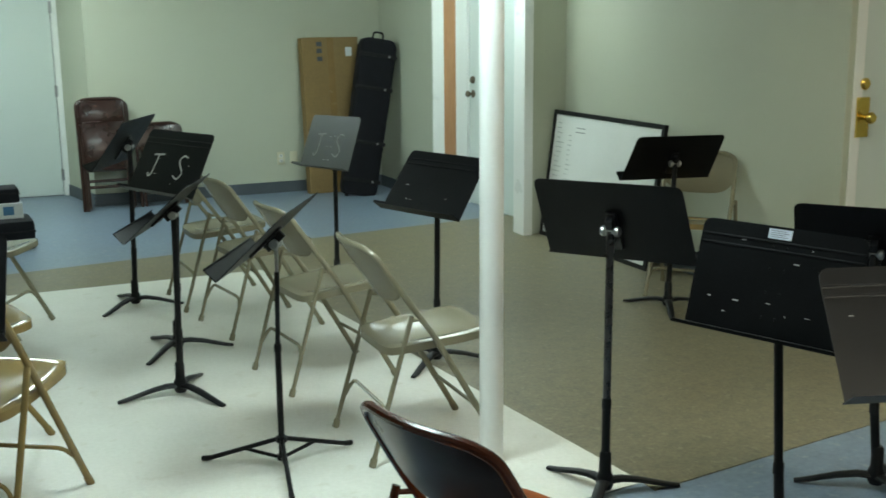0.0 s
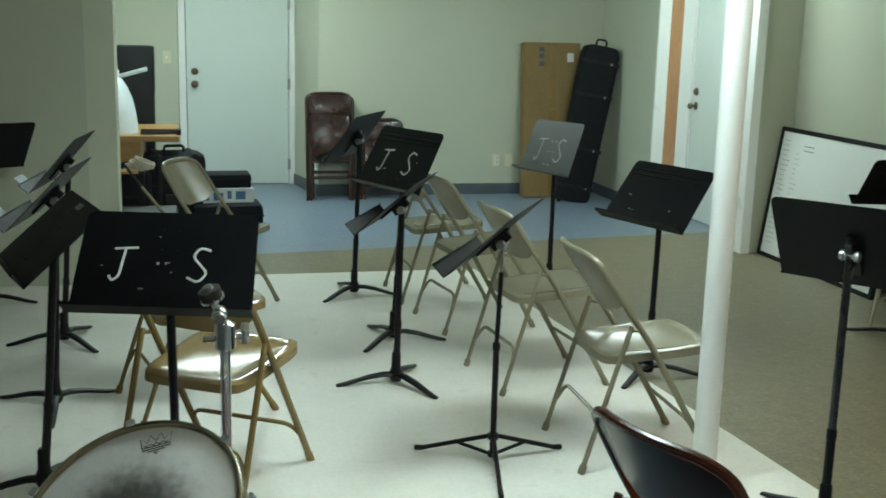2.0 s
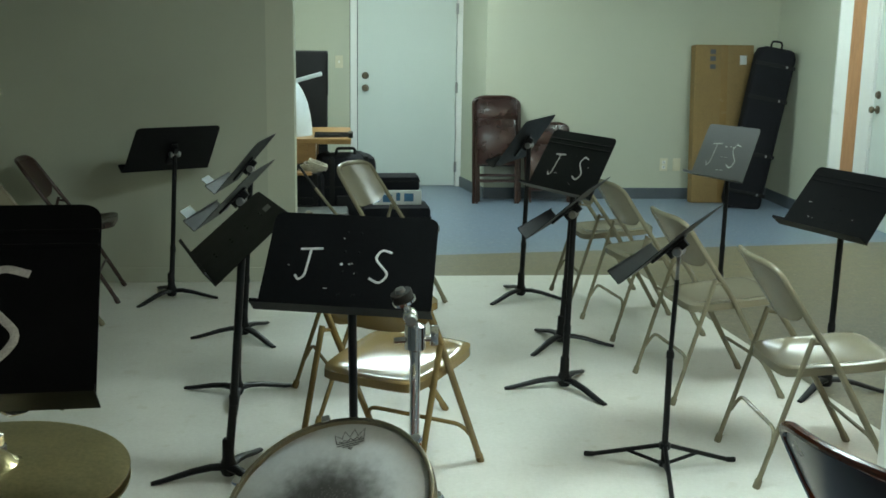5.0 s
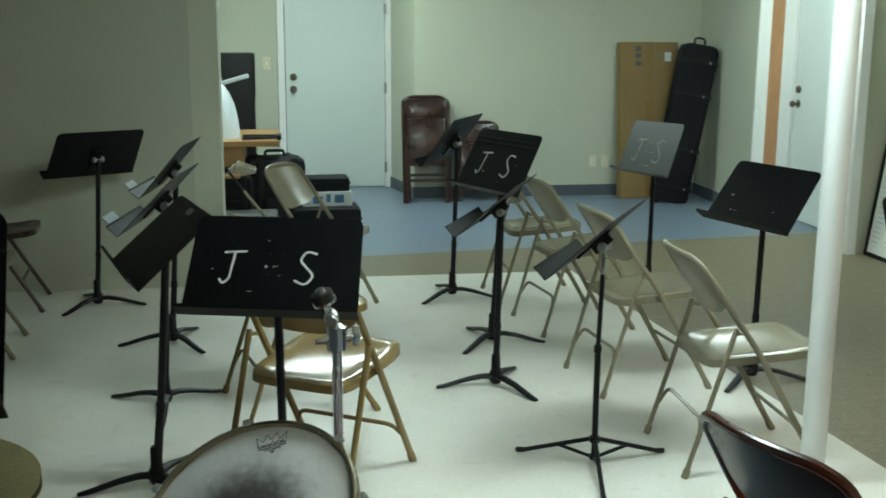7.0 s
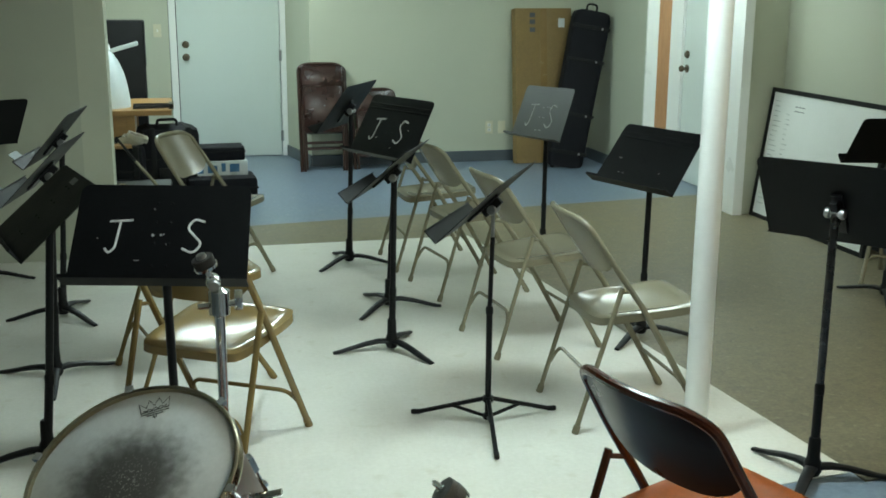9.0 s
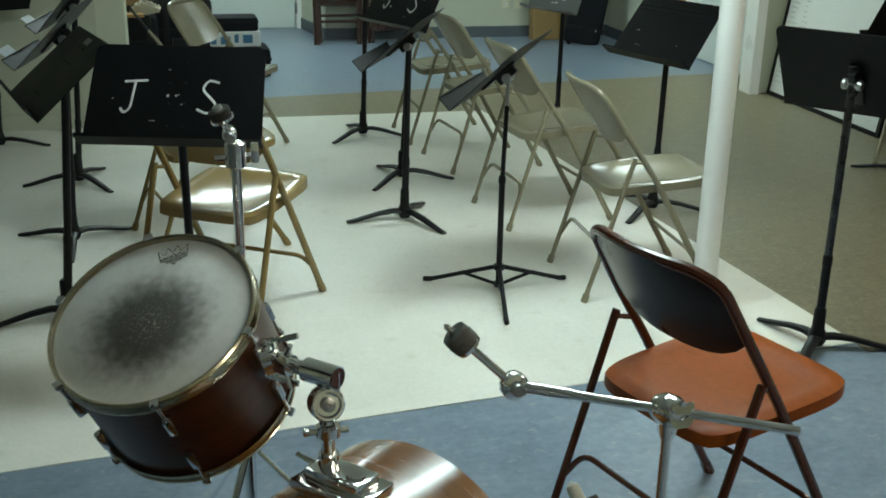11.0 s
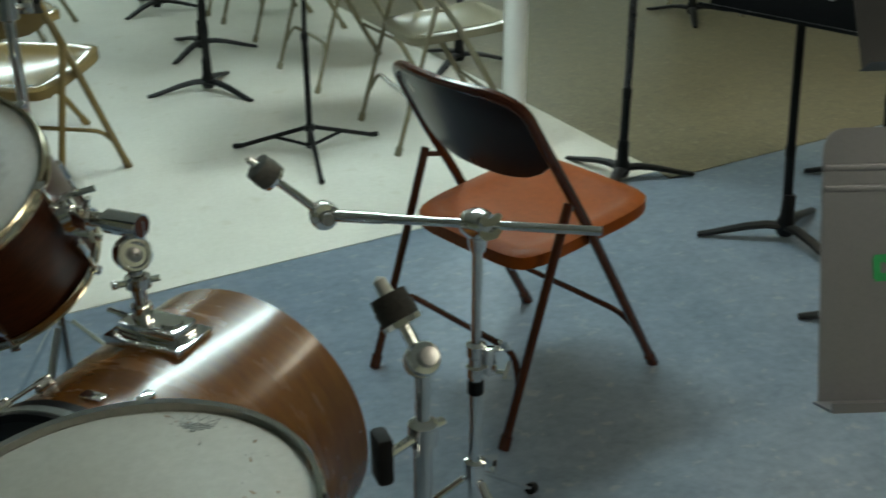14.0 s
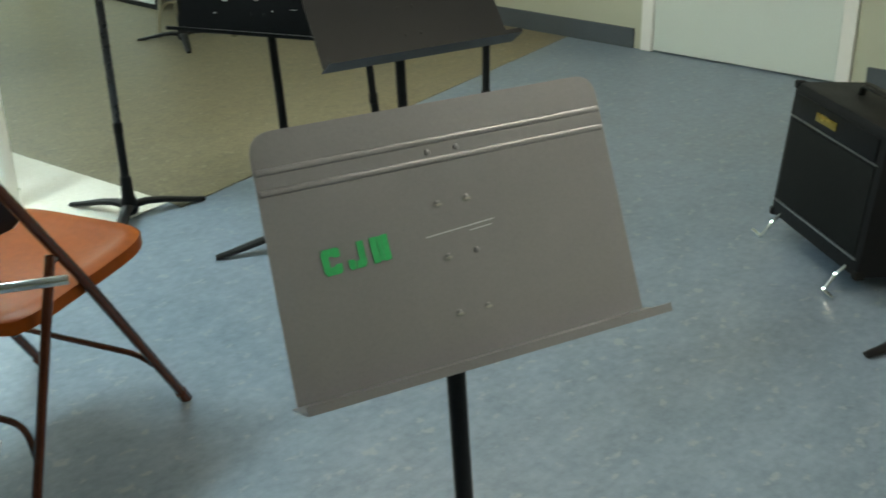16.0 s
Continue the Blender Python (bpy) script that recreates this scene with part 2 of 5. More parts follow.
def box(bm, x0, x1, y0, y1, z0, z1, bevel=0.0):
    made = bmesh.ops.create_cube(bm, size=1.0)["verts"]
    for v in made:
        v.co = Vector(((x0 + x1) / 2 + v.co.x * (x1 - x0), (y0 + y1) / 2 + v.co.y * (y1 - y0), (z0 + z1) / 2 + v.co.z * (z1 - z0)))
    if bevel:
        es = list({e for v in made for e in v.link_edges})
        bmesh.ops.bevel(bm, geom=es, offset=bevel, segments=2, affect="EDGES", profile=0.6)
    return made


def boxed(*a, bevel=0.0):
    bm = bmesh.new()
    box(bm, *a, bevel=bevel)
    return bm


def rounded(points, radius, steps=4):
    """A polyline with its inner corners rounded."""
    pts = [Vector(p) for p in points]
    out = [pts[0]]
    for a, b, c in zip(pts, pts[1:], pts[2:]):
        r = min(radius, (a - b).length * 0.45, (c - b).length * 0.45)
        p, q = b + (a - b).normalized() * r, b + (c - b).normalized() * r
        for i in range(steps + 1):
            k = i / steps
            out.append(p * (1 - k) ** 2 + b * 2 * k * (1 - k) + q * k ** 2)
    return out + [pts[-1]]


def tube(bm, points, r, seg=10, flat=1.0, r_end=None, cap=True):
    """Sweeps a round (or flattened) section along points."""
    pts = [Vector(p) for p in points]
    rings, side = [], None
    for i, p in enumerate(pts):
        d = (pts[min(i + 1, len(pts) - 1)] - pts[max(i - 1, 0)]).normalized()
        if side is None:
            side = d.cross(Vector((0, 0, 1)) if abs(d.z) < 0.95 else Vector((1, 0, 0))).normalized()
        side = (side - d * side.dot(d)).normalized()
        other = d.cross(side)
        k = i / max(1, len(pts) - 1)
        rr = r if r_end is None else r * (1 - k) + r_end * k
        rings.append([bm.verts.new(p + side * math.cos(2 * math.pi * j / seg) * rr + other * math.sin(2 * math.pi * j / seg) * rr * flat) for j in range(seg)])
    for a, b in zip(rings, rings[1:]):
        for j in range(seg):
            bm.faces.new((a[j], a[(j + 1) % seg], b[(j + 1) % seg], b[j]))
    if cap:
        bm.faces.new(rings[0][::-1])
        bm.faces.new(rings[-1])
    return bm


def tubed(points, r, seg=10, **k):
    return tube(bmesh.new(), points, r, seg, **k)


def lathe(bm, profile, seg=24, m=Matrix.Identity(4)):
    """Turns a profile of (radius, height) round the z axis."""
    rings = []
    for r, z in profile:
        if r < 1e-6:
            rings.append([bm.verts.new(m @ Vector((0, 0, z)))])
        else:
            rings.append([bm.verts.new(m @ Vector((r * math.cos(2 * math.pi * j / seg), r * math.sin(2 * math.pi * j / seg), z))) for j in range(seg)])
    for a, b in zip(rings, rings[1:]):
        for j in range(seg):
            k = (j + 1) % seg
            if len(a) == 1 and len(b) == 1:
                continue
            if len(a) == 1:
                bm.faces.new((a[0], b[k], b[j]))
            elif len(b) == 1:
                bm.faces.new((a[j], a[k], b[0]))
            else:
                bm.faces.new((a[j], a[k], b[k], b[j]))
    return bm


def lathed(profile, seg=24, m=Matrix.Identity(4)):
    return lathe(bmesh.new(), profile, seg, m)


def plate(outline, thick):
    """A flat plate from an outline in x and y, thick along z and centred on it."""
    bm = bmesh.new()
    lo = [bm.verts.new((x, y, -thick / 2)) for x, y in outline]
    hi = [bm.verts.new((x, y, thick / 2)) for x, y in outline]
    bm.faces.new(lo[::-1])
    bm.faces.new(hi)
    n = len(outline)
    for i in range(n):
        bm.faces.new((lo[i], lo[(i + 1) % n], hi[(i + 1) % n], hi[i]))
    return bm


def round_outline(corners, radii, steps=5):
    out, n = [], len(corners)
    for i in range(n):
        a, b, c = (Vector((*corners[(i + k) % n], 0)) for k in (-1, 0, 1))
        r = radii[i]
        if r <= 0:
            out.append((b.x, b.y))
            continue
        p, q = b + (a - b).normalized() * r, b + (c - b).normalized() * r
        for s in range(steps + 1):
            k = s / steps
            v = p * (1 - k) ** 2 + b * 2 * k * (1 - k) + q * k ** 2
            out.append((v.x, v.y))
    return out


def towards(z, x=(1, 0, 0)):
    """A turn whose z axis points along z."""
    z = Vector(z).normalized()
    x = Vector(x)
    x = (x - z * x.dot(z)).normalized()
    y = z.cross(x)
    return Matrix((x, y, z)).transposed().to_4x4()


# ---- setting ----
def slab(name, mat, *a, bevel=0.0, parent=None):
    return tagged(part(name, boxed(*a, bevel=bevel), mat, parent, smooth=False), kind="structure")


floor = slab("floor", LINO_BLUE, -4.5, 5.2, -3.2, 10.5, -0.12, 0)
def inlay(name, mat, outline):
    """A sheet of floor covering laid 3 mm over the blue one."""
    return tagged(part(name, plate(outline, 0.006), mat, None, smooth=False), kind="structure")


inlay("floor_white", LINO_WHITE, [(-4.3, 1.952), (2.235, 2.743), (1.90, 6.47), (-4.3, 6.47)])
inlay("floor_brown", LINO_BROWN, [(2.235, 2.668), (4.98, 3.035), (4.98, 4.0), (4.27, 4.0), (4.27, 6.47), (1.90, 6.47), (2.235, 2.743)])
inlay("floor_brown_strip", LINO_BROWN, [(-0.6, 6.47), (4.27, 6.47), (4.27, 7.52), (-0.6, 6.93)])
def prism(name, mat, outline, z0, z1):
    """An upright piece of the setting on an outline in plan."""
    return tagged(part(name, plate(outline, z1 - z0), mat, None, m=pose(0, 0, (z0 + z1) / 2), smooth=False), kind="structure")


prism("wall_return", WALL, [(1.26, 9.5), (1.26, 9.68), (1.40, 9.68), (1.40, 10.4), (1.12, 10.4), (1.125, 10.215)], 0, CEIL)
prism("baseboard_return", VINYL_BASE, [(1.26, 9.488), (1.26, 9.5), (1.125, 10.213), (1.113, 10.211), (1.247, 9.49)], 0, 0.1)
slab("ceiling", CEILING, -4.5, 5.2, -3.2, 10.5, CEIL, CEIL + 0.12)
slab("wall_north", WALL, 1.262, 4.0, 9.5, 9.68, 0, CEIL)
slab("wall_north_recess", WALL, -4.5, 0.07, 10.23, 10.4, 0, CEIL)
slab("wall_over_door", WALL, 0.07, 1.12, 10.23, 10.4, 2.03, CEIL)
slab("wall_east_far", WALL, 3.88, 4.0, 8.22, 9.5, 0, CEIL)
slab("wall_east_recess", WALL, 4.19, 4.5, 6.84, 7.28, 0, CEIL)
slab("wall_east_recess_2", WALL, 4.0, 4.5, 8.24, 8.4, 0, CEIL)
slab("wall_over_door_2", WALL, 4.19, 4.5, 7.28, 8.24, 2.03, CEIL)
slab("wall_pier", WALL, 3.97, 4.5, 6.73, 6.84, 0, CEIL)
slab("wall_east", WALL, 4.25, 4.29, 4.0, 6.73, 0, CEIL)
slab("wall_east_jog", WALL, 4.29, 5.2, 4.02, 4.14, 2.03, CEIL)
slab("wall_east_near", WALL, 5.0, 5.2, 2.56, 4.02, 0, CEIL)
slab("wall_east_near_2", WALL, 5.0, 5.2, -3.2, 1.5, 0, CEIL)
slab("wall_over_door_3", WALL, 5.0, 5.2, 1.5, 2.56, 2.03, CEIL)
slab("wall_middle", WALL_SHADED, -4.5, -0.43, 6.35, 6.62, 0, CEIL)
slab("wall_middle_end", WALL_LIT, -0.43, -0.27, 6.346, 6.62, 0, CEIL)
slab("wall_recess_west", WALL, -0.75, -0.6, 6.62, 10.23, 0, CEIL)
slab("wall_west", WALL, -4.5, -4.3, -3.2, 6.35, 0, CEIL)
slab("wall_south", WALL, -4.3, 5.0, -3.2, -3.0, 0, CEIL)
for n, a in (("baseboard_north", (1.262, 3.88, 9.488, 9.5, 0, 0.1)), ("baseboard_east_far", (3.868, 3.88, 8.46, 9.488, 0, 0.1)),
             ("baseboard_east", (4.238, 4.25, 4.1, 6.73, 0, 0.1)), ("baseboard_east_near", (4.988, 5.0, 2.63, 4.0, 0, 0.1)), ("baseboard_east_near_2", (4.988, 5.0, -3.0, 1.43, 0, 0.1))):
    slab(n, VINYL_BASE, *a)
slab("baseboard_middle", WALL_SHADED, -4.3, -0.43, 6.338, 6.35, 0, 0.09)
slab("trim_east_far", WHITE_PAINT, 3.852, 3.95, 8.196, 8.22, 0, CEIL - 0.02)
slab("trim_reveal", REVEAL_WOOD, 3.952, 4.06, 8.203, 8.22, 0, CEIL - 0.02)
slab("trim_reveal_white", WHITE_PAINT, 4.062, 4.165, 8.205, 8.24, 0, CEIL - 0.02)
slab("trim_pier", WHITE_PAINT, 3.90, 3.97, 6.70, 6.86, 0, CEIL - 0.02)


def column():
    bm = lathed([(0.0, 0.0), (0.045, 0.0), (0.045, 0.008), (0.042, 0.012), (0.042, CEIL - 0.02), (0.075, CEIL - 0.012), (0.075, CEIL), (0, CEIL)], 32)
    return tagged(part("column", bm, WHITE_PAINT, None, m=pose(1.852, 3.128, 0.003)), "round white painted steel support column standing on the floor", "column", kind="structure")


column()


def knob_set(door, x, z, mat, rx):
    """A round knob and, above it, the lock, on a door whose face looks to -y."""
    m = pose(x, 0, z, 90, 0, 0)
    part("knob", lathed([(0, 0), (0.033, 0), (0.034, 0.006), (0.012, 0.01), (0.011, 0.035), (0.024, 0.04), (0.028, 0.052), (0.022, 0.065), (0, 0.068)], 20), mat, door, "round metal knob", m @ pose(0, 0, rx))
    part("deadbolt", lathed([(0, 0), (0.031, 0), (0.033, 0.008), (0.022, 0.02), (0.02, 0.024), (0, 0.024)], 20), mat, door, "round deadbolt lock", m @ pose(0, 0.115, rx))


def hinged_door(name, m, width, label, knob_x=None, metal=OLD_BRASS, hinges=()):
    """A plain flush door with its frame; the face looks to -y and x runs along it."""
    d = tagged(part(name, boxed(0.004, width - 0.004, 0.0, 0.045, 0.008, 1.985, bevel=0.002), DOOR_PAINT, None, m=m, smooth=False), label, "door", kind="structure")
    for nm, a in (("frame", (-0.065, -0.002, -0.012, 0.06, 0, 2.03)), ("frame", (width + 0.002, width + 0.065, -0.012, 0.06, 0, 2.03)), ("frame", (-0.002, width + 0.002, -0.012, 0.06, 1.99, 2.03))):
        part(nm, boxed(*a, bevel=0.004), WHITE_PAINT, d, "white painted door frame", smooth=False)
    if knob_x:
        knob_set(d, knob_x, 0.93, metal, 0.0)
    for z in hinges:
        part("hinge", boxed(width - 0.012, width + 0.014, -0.016, 0.0, z - 0.05, z + 0.05, bevel=0.004), DULL_STEEL, d, "worn steel hinge")
    return d


hinged_door("door_1", pose(0.139, 10.225, 0), 0.932, "plain white flush door, closed, with bronze knob and deadbolt", 0.075, OLD_BRASS, (0.19, 0.94, 1.67))
hinged_door("door_2", pose(4.18, 8.19, 0, 0, 0, -90), 0.86, "plain white flush door, closed, with lever knob and deadbolt", 0.075, OLD_BRASS, (0.19, 0.94, 1.67))
door_three = hinged_door("door_3", pose(4.358, 4.01, 0), 0.57, "white door with brass lock plate and deadbolt, closed")
hinged_door("door_4", pose(4.995, 2.52, 0, 0, 0, -90), 0.95, "plain white flush door, closed, in a white frame")
part("lock_plate", boxed(-0.040, 0.042, -0.020, -0.002, 0.950, 1.150, bevel=0.003), BRASS, door_three, "tall polished brass lock plate")
part("knob", lathed([(0, 0), (0.014, 0), (0.012, 0.03), (0.026, 0.04), (0.03, 0.055), (0.02, 0.07), (0, 0.072)], 20), BRASS, door_three, "round brass knob", pose(0.004, -0.018, 1.05, 90, 0, 0))
part("deadbolt", lathed([(0, 0), (0.03, 0), (0.03, 0.01), (0.02, 0.02), (0, 0.021)], 20), BRASS, door_three, "round brass deadbolt", pose(0.006, -0.010, 1.215, 90, 0, 0))


def wall_plate(name, m, label, slots, category):
    d = thing(name, m, label, category)
    part("cover", boxed(-0.036, 0.036, -0.007, 0, -0.058, 0.058, bevel=0.003), IVORY, d)
    for z in slots:
        part("socket", boxed(-0.016, 0.016, -0.010, -0.006, z - 0.014, z + 0.014, bevel=0.002), WHITE_PAINT, d)
        part("slot", boxed(-0.007, 0.007, -0.0108, -0.0098, z - 0.004, z + 0.006), INK, d)
    return d


wall_plate("wall_outlet", pose(2.90, 9.5, 0.312), "ivory double power outlet on the cream wall", (-0.022, 0.022), "outlet")
wall_plate("wall_plate", pose(3.02, 9.5, 0.312), "blank ivory cover plate on the cream wall", (), "wall plate")
switch = wall_plate("light_switch", pose(-0.03, 10.23, 1.17), "white light switch on the wall beside the door", (), "switch")
part("toggle", boxed(-0.005, 0.005, -0.016, -0.006, -0.012, 0.012, bevel=0.002), WHITE_PAINT, switch)


def ceiling_light(x, y, turn, strength, colour):
    t = thing("ceiling_light", pose(x, y, CEIL, 0, 0, turn), "long surface-mounted fluorescent ceiling light with a glowing wraparound diffuser", "ceiling light", "ceiling lights")
    part("housing", boxed(-0.62, 0.62, -0.11, 0.11, -0.03, 0, bevel=0.004), WHITE_PAINT, t, smooth=False)
    for x0, x1 in ((-0.62, -0.605), (0.605, 0.62)):
        part("end_cap", boxed(x0, x1, -0.15, 0.15, -0.09, -0.03, bevel=0.004), WHITE_PAINT, t, smooth=False)
    part("diffuser", boxed(-0.605, 0.605, -0.15, 0.15, -0.09, -0.031, bevel=0.018), glow("diffuser_glow", colour, strength), t)


for row in CEILING_LIGHTS:
    ceiling_light(*row)


# ---- music stands ----
HALF_TOP, HALF_LOW, DESK_H = 0.247, 0.256, 0.315


def stroke(points, width, m, parent, mat=CHALK):
    """A hand-drawn line lying on a desk: points in metres, x to the reader's right, y up."""
    pts = rounded([(x, y, 0) for x, y in points], 0.03, 4)
    return part("chalk_letter", tubed(pts, width, 6, flat=0.25), mat, parent, "white chalk letter", m)


J_LINE = [(0.33, 1.0), (0.22, 0.1), (0.0, -0.05), (-0.12, 0.12)]
J_BAR = [(-0.05, 0.97), (0.75, 1.02)]
S_LINE = [(0.62, 0.98), (0.25, 1.08), (0.02, 0.78), (0.3, 0.52), (0.58, 0.28), (0.3, -0.05), (-0.1, 0.12)]


def letters(desk, height, jx, sx, y, width):
    for line, x in ((J_LINE, jx), (J_BAR, jx), (S_LINE, sx)):
        stroke([(px * height * 0.85, py * height) for px, py in line], width, pose(x, y, 0.0022), desk)


def desk_matrix(x, y, z, psi, tau, roll=0.0):
    p, t = radians(psi), radians(tau)
    r = Vector((-math.sin(p), math.cos(p), 0))
    u = Vector((-math.cos(p) * math.sin(t), -math.sin(p) * math.sin(t), math.cos(t)))
    n = r.cross(u)
    m = Matrix((r, u, n)).transposed().to_4x4()
    m.translation = (x, y, z)
    return m @ pose(0, 0, 0, 0, 0, roll)


def add_desk(t, base, row, mat, chip, ribs=True, wide=1.0):
    """The sheet-metal desk of a stand: pressed ribs, rivets and the lip that holds the music."""
    m = Matrix.Translation(-Vector(base)) @ desk_matrix(*row) @ Matrix.Diagonal((wide, 1, 1, 1))
    outline = round_outline([(-HALF_LOW, -DESK_H / 2), (HALF_LOW, -DESK_H / 2), (HALF_TOP, DESK_H / 2), (-HALF_TOP, DESK_H / 2)], (0, 0, 0.03, 0.03))
    desk = part("desk", plate(outline, 0.0025), mat, t, m=m, smooth=False)
    for v in (0.112, 0.088) if ribs else ():
        part("rib", tubed([(-0.246, v, 0.001), (-0.2, v, 0.0012), (0.2, v, 0.0012), (0.246, v, 0.001)], 0.0042, 8, flat=0.65), mat, desk)
    bm = boxed(-0.262, 0.262, -DESK_H / 2 - 0.003, -DESK_H / 2, 0.0, 0.058)
    box(bm, -0.262, 0.262, -DESK_H / 2, -DESK_H / 2 + 0.008, 0.0555, 0.058)
    part("lip", bm, mat, desk, smooth=False)
    for x, y in ((-0.020, 0.099), (0.022, 0.099), (-0.020, 0.036), (0.022, 0.036), (-0.020, -0.030), (0.022, -0.030), (-0.020, -0.100), (0.022, -0.100)):
        part("rivet", lathed([(0.0042, 0.0), (0.0036, 0.0018), (0.0018, 0.0026), (0, 0.0028)], 10), mat, desk, m=pose(x, y, 0.0012))
    # bracket, spine and clutch on the back
    bm = boxed(-0.018, 0.018, -0.11, 0.04, -0.012, -0.0015, bevel=0.002)
    box(bm, -0.012, 0.012, -0.05, 0.03, -0.04, -0.01, bevel=0.003)
    part("bracket", bm, STAND_BLACK, desk)
    part("clutch_knob", lathed([(0, -0.032), (0.014, -0.032), (0.017, -0.028), (0.017, -0.018), (0.011, -0.014), (0.011, 0.014), (0.017, 0.018), (0.017, 0.028), (0.014, 0.032), (0, 0.032)], 16, pose(0, -0.012, -0.034, 0, 90, 0)), DULL_STEEL, desk, "dull steel clutch knob")
    rng = random.Random(chip)
    for _ in range((12 if chip == 5 else 4) if chip else 0):
        x, y = rng.uniform(-0.2, 0.2), rng.uniform(-0.12, 0.12)
        part("paint_chip", boxed(x, x + rng.uniform(0.004, 0.02), y, y + rng.uniform(0.001, 0.003), 0.0012, 0.0018), CHALK, desk, "small bare paint chip", smooth=False)
    return desk


def music_stand(base, row, leg_turn, label, mat=DESK_BLACK, chip=0, group="music stands", upper=STAND_BLACK, ribs=True, wide=1.0):
    """base: x and y of the foot; row: desk centre, the way it faces, its tilt and roll."""
    b = (base[0], base[1], 0.003)
    t = thing("music_stand", pose(*b), label, "music stand", group)
    desk = add_desk(t, b, row, mat, chip, ribs, wide)
    joint = desk.matrix_basis @ Vector((0, -0.012, -0.034))
    top = joint.z - 0.02
    lean = (joint.x, joint.y)
    part("upper_tube", tubed([(lean[0] * 0.33, lean[1] * 0.33, top * 0.33), (lean[0], lean[1], joint.z)], 0.0132, 12), upper, t)
    part("lower_tube", tubed([(0, 0, 0.05), (lean[0] * 0.36, lean[1] * 0.36, top * 0.36)], 0.0148, 14), STAND_BLACK, t)
    part("collar", lathed([(0.0148, -0.02), (0.0162, -0.018), (0.0162, 0.012), (0.0132, 0.018)], 16), STAND_BLACK, t, m=pose(lean[0] * 0.36, lean[1] * 0.36, top * 0.36))
    part("hub", lathed([(0, 0.012), (0.022, 0.014), (0.030, 0.03), (0.028, 0.058), (0.021, 0.075), (0.0195, 0.14), (0.0148, 0.147), (0, 0.147)], 18), STAND_BLACK, t)
    for k in range(3):
        a = radians(leg_turn + 120 * k)
        pts = [(d * math.cos(a), d * math.sin(a), z) for d, z in ((0.012, 0.043), (0.06, 0.045), (0.12, 0.036), (0.18, 0.021), (0.225, 0.010), (0.25, 0.006), (0.262, 0.004))]
        part("leg", tubed(pts, 0.0225, 10, flat=0.55, r_end=0.012), STAND_BLACK, t)
    return t, desk


PLAIN = "black painted metal music stand with an empty desk"
WRITTEN = "black metal music stand with chalk letters on its desk"
music_stand((-0.954, 5.96), (-0.921, 5.977, 0.849, 123.7, 35.4, 0.9), -125, "plain black metal music stand beside the wall", chip=1)
for base, row, turn, chip in (((-0.477, 5.169), (-0.445, 5.178, 0.880, 173, 40, 1), -172, 0), ((-0.426, 4.262), (-0.405, 4.267, 0.872, 172, 44, 1), 152, 0)):
    t, d = music_stand(base, row, turn, "black metal music stand with a clear plastic edge on its desk", chip=chip)
    part("clear_edge", boxed(0.05, 0.20, -DESK_H / 2 - 0.0045, -DESK_H / 2 - 0.0035, 0.057, 0.098), CLEAR, d, "pale clear plastic strip", smooth=False)
t, d = music_stand((-0.374, 3.431), (-0.318, 3.385, 0.873, 196, 49, 0.2), -170, "black metal music stand with a small sticker on its desk", ribs=False)
part("sticker", boxed(-0.03, 0.03, 0.115, 0.14, 0.0013, 0.0018), GREY_PANEL, d, "small grey sticker", smooth=False)
t, d = music_stand((0.979, 4.318), (0.980, 4.321, 0.810, 154.5, 48, 0.3), -180, PLAIN, chip=2)
t, d = music_stand((1.093, 4.98), (1.112, 4.987, 0.905, 205, 29, 0.1), -132, WRITTEN, chip=3)
letters(d, 0.11, -0.135, 0.06, -0.075, 0.004)
t, d = music_stand((1.039, 5.92), (1.042, 5.919, 0.916, 150.7, 35.3, -0.7), -138, PLAIN)
t, d = music_stand((2.14, 4.27), (2.159, 4.319, 0.822, 199.7, 37, 0), -137, "plain black metal music stand on the brown floor", chip=4)
t, d = music_stand((2.073, 2.726), (2.098, 2.75, 0.916, 35.9, 30.3, -0.5), 106, "black metal music stand with a worn steel upper tube", upper=DARK_STEEL)
t, d = music_stand((3.653, 4.591), (3.672, 4.611, 0.819, 79.6, 37.6, 0.5), 120, "plain black metal music stand near the whiteboard")
t, d = music_stand((2.277, 2.11), (2.245, 2.159, 0.828, 201.6, 14.4, -0.2), 151, "scuffed black metal music stand with a pale sticker", chip=5)
part("worn_edge", boxed(-0.262, 0.262, -DESK_H / 2 + 0.0075, -DESK_H / 2 + 0.0085, 0.0550, 0.0584), DULL_STEEL, d, "bare worn metal edge", smooth=False)
part("sticker", boxed(-0.04, 0.03, 0.122, 0.15, 0.0013, 0.0019), STICKER, d, "pale printed sticker", smooth=False)
for k in range(4):
    part("print_bar", boxed(-0.034, 0.02 - 0.008 * (k % 2), 0.127 + 0.0055 * k, 0.1285 + 0.0055 * k, 0.0019, 0.0023), INK, d, smooth=False)
t, d = music_stand((2.215, 1.56), (2.166, 1.53, 0.868, 252.8, 36.4, 0), 150, "plain dark grey metal music stand on the blue floor", DESK_DARK, chip=6)
t, d = music_stand((2.915, 2.375), (2.89, 2.43, 0.829, 38.5, 33.4, 0), 144, PLAIN)
t, d = music_stand((3.03, 1.98), (3.05, 2.0, 0.98, 60, 32, 0), 60, PLAIN)
t, d = music_stand((2.95, 0.36), (2.97, 0.37, 1.0, 120, 35, 0), 149, PLAIN)
t, d = music_stand((0.06, 3.02), (0.045, 2.953, 0.872, 257, 37.4, -0.4), 20, WRITTEN, chip=7, ribs=False)
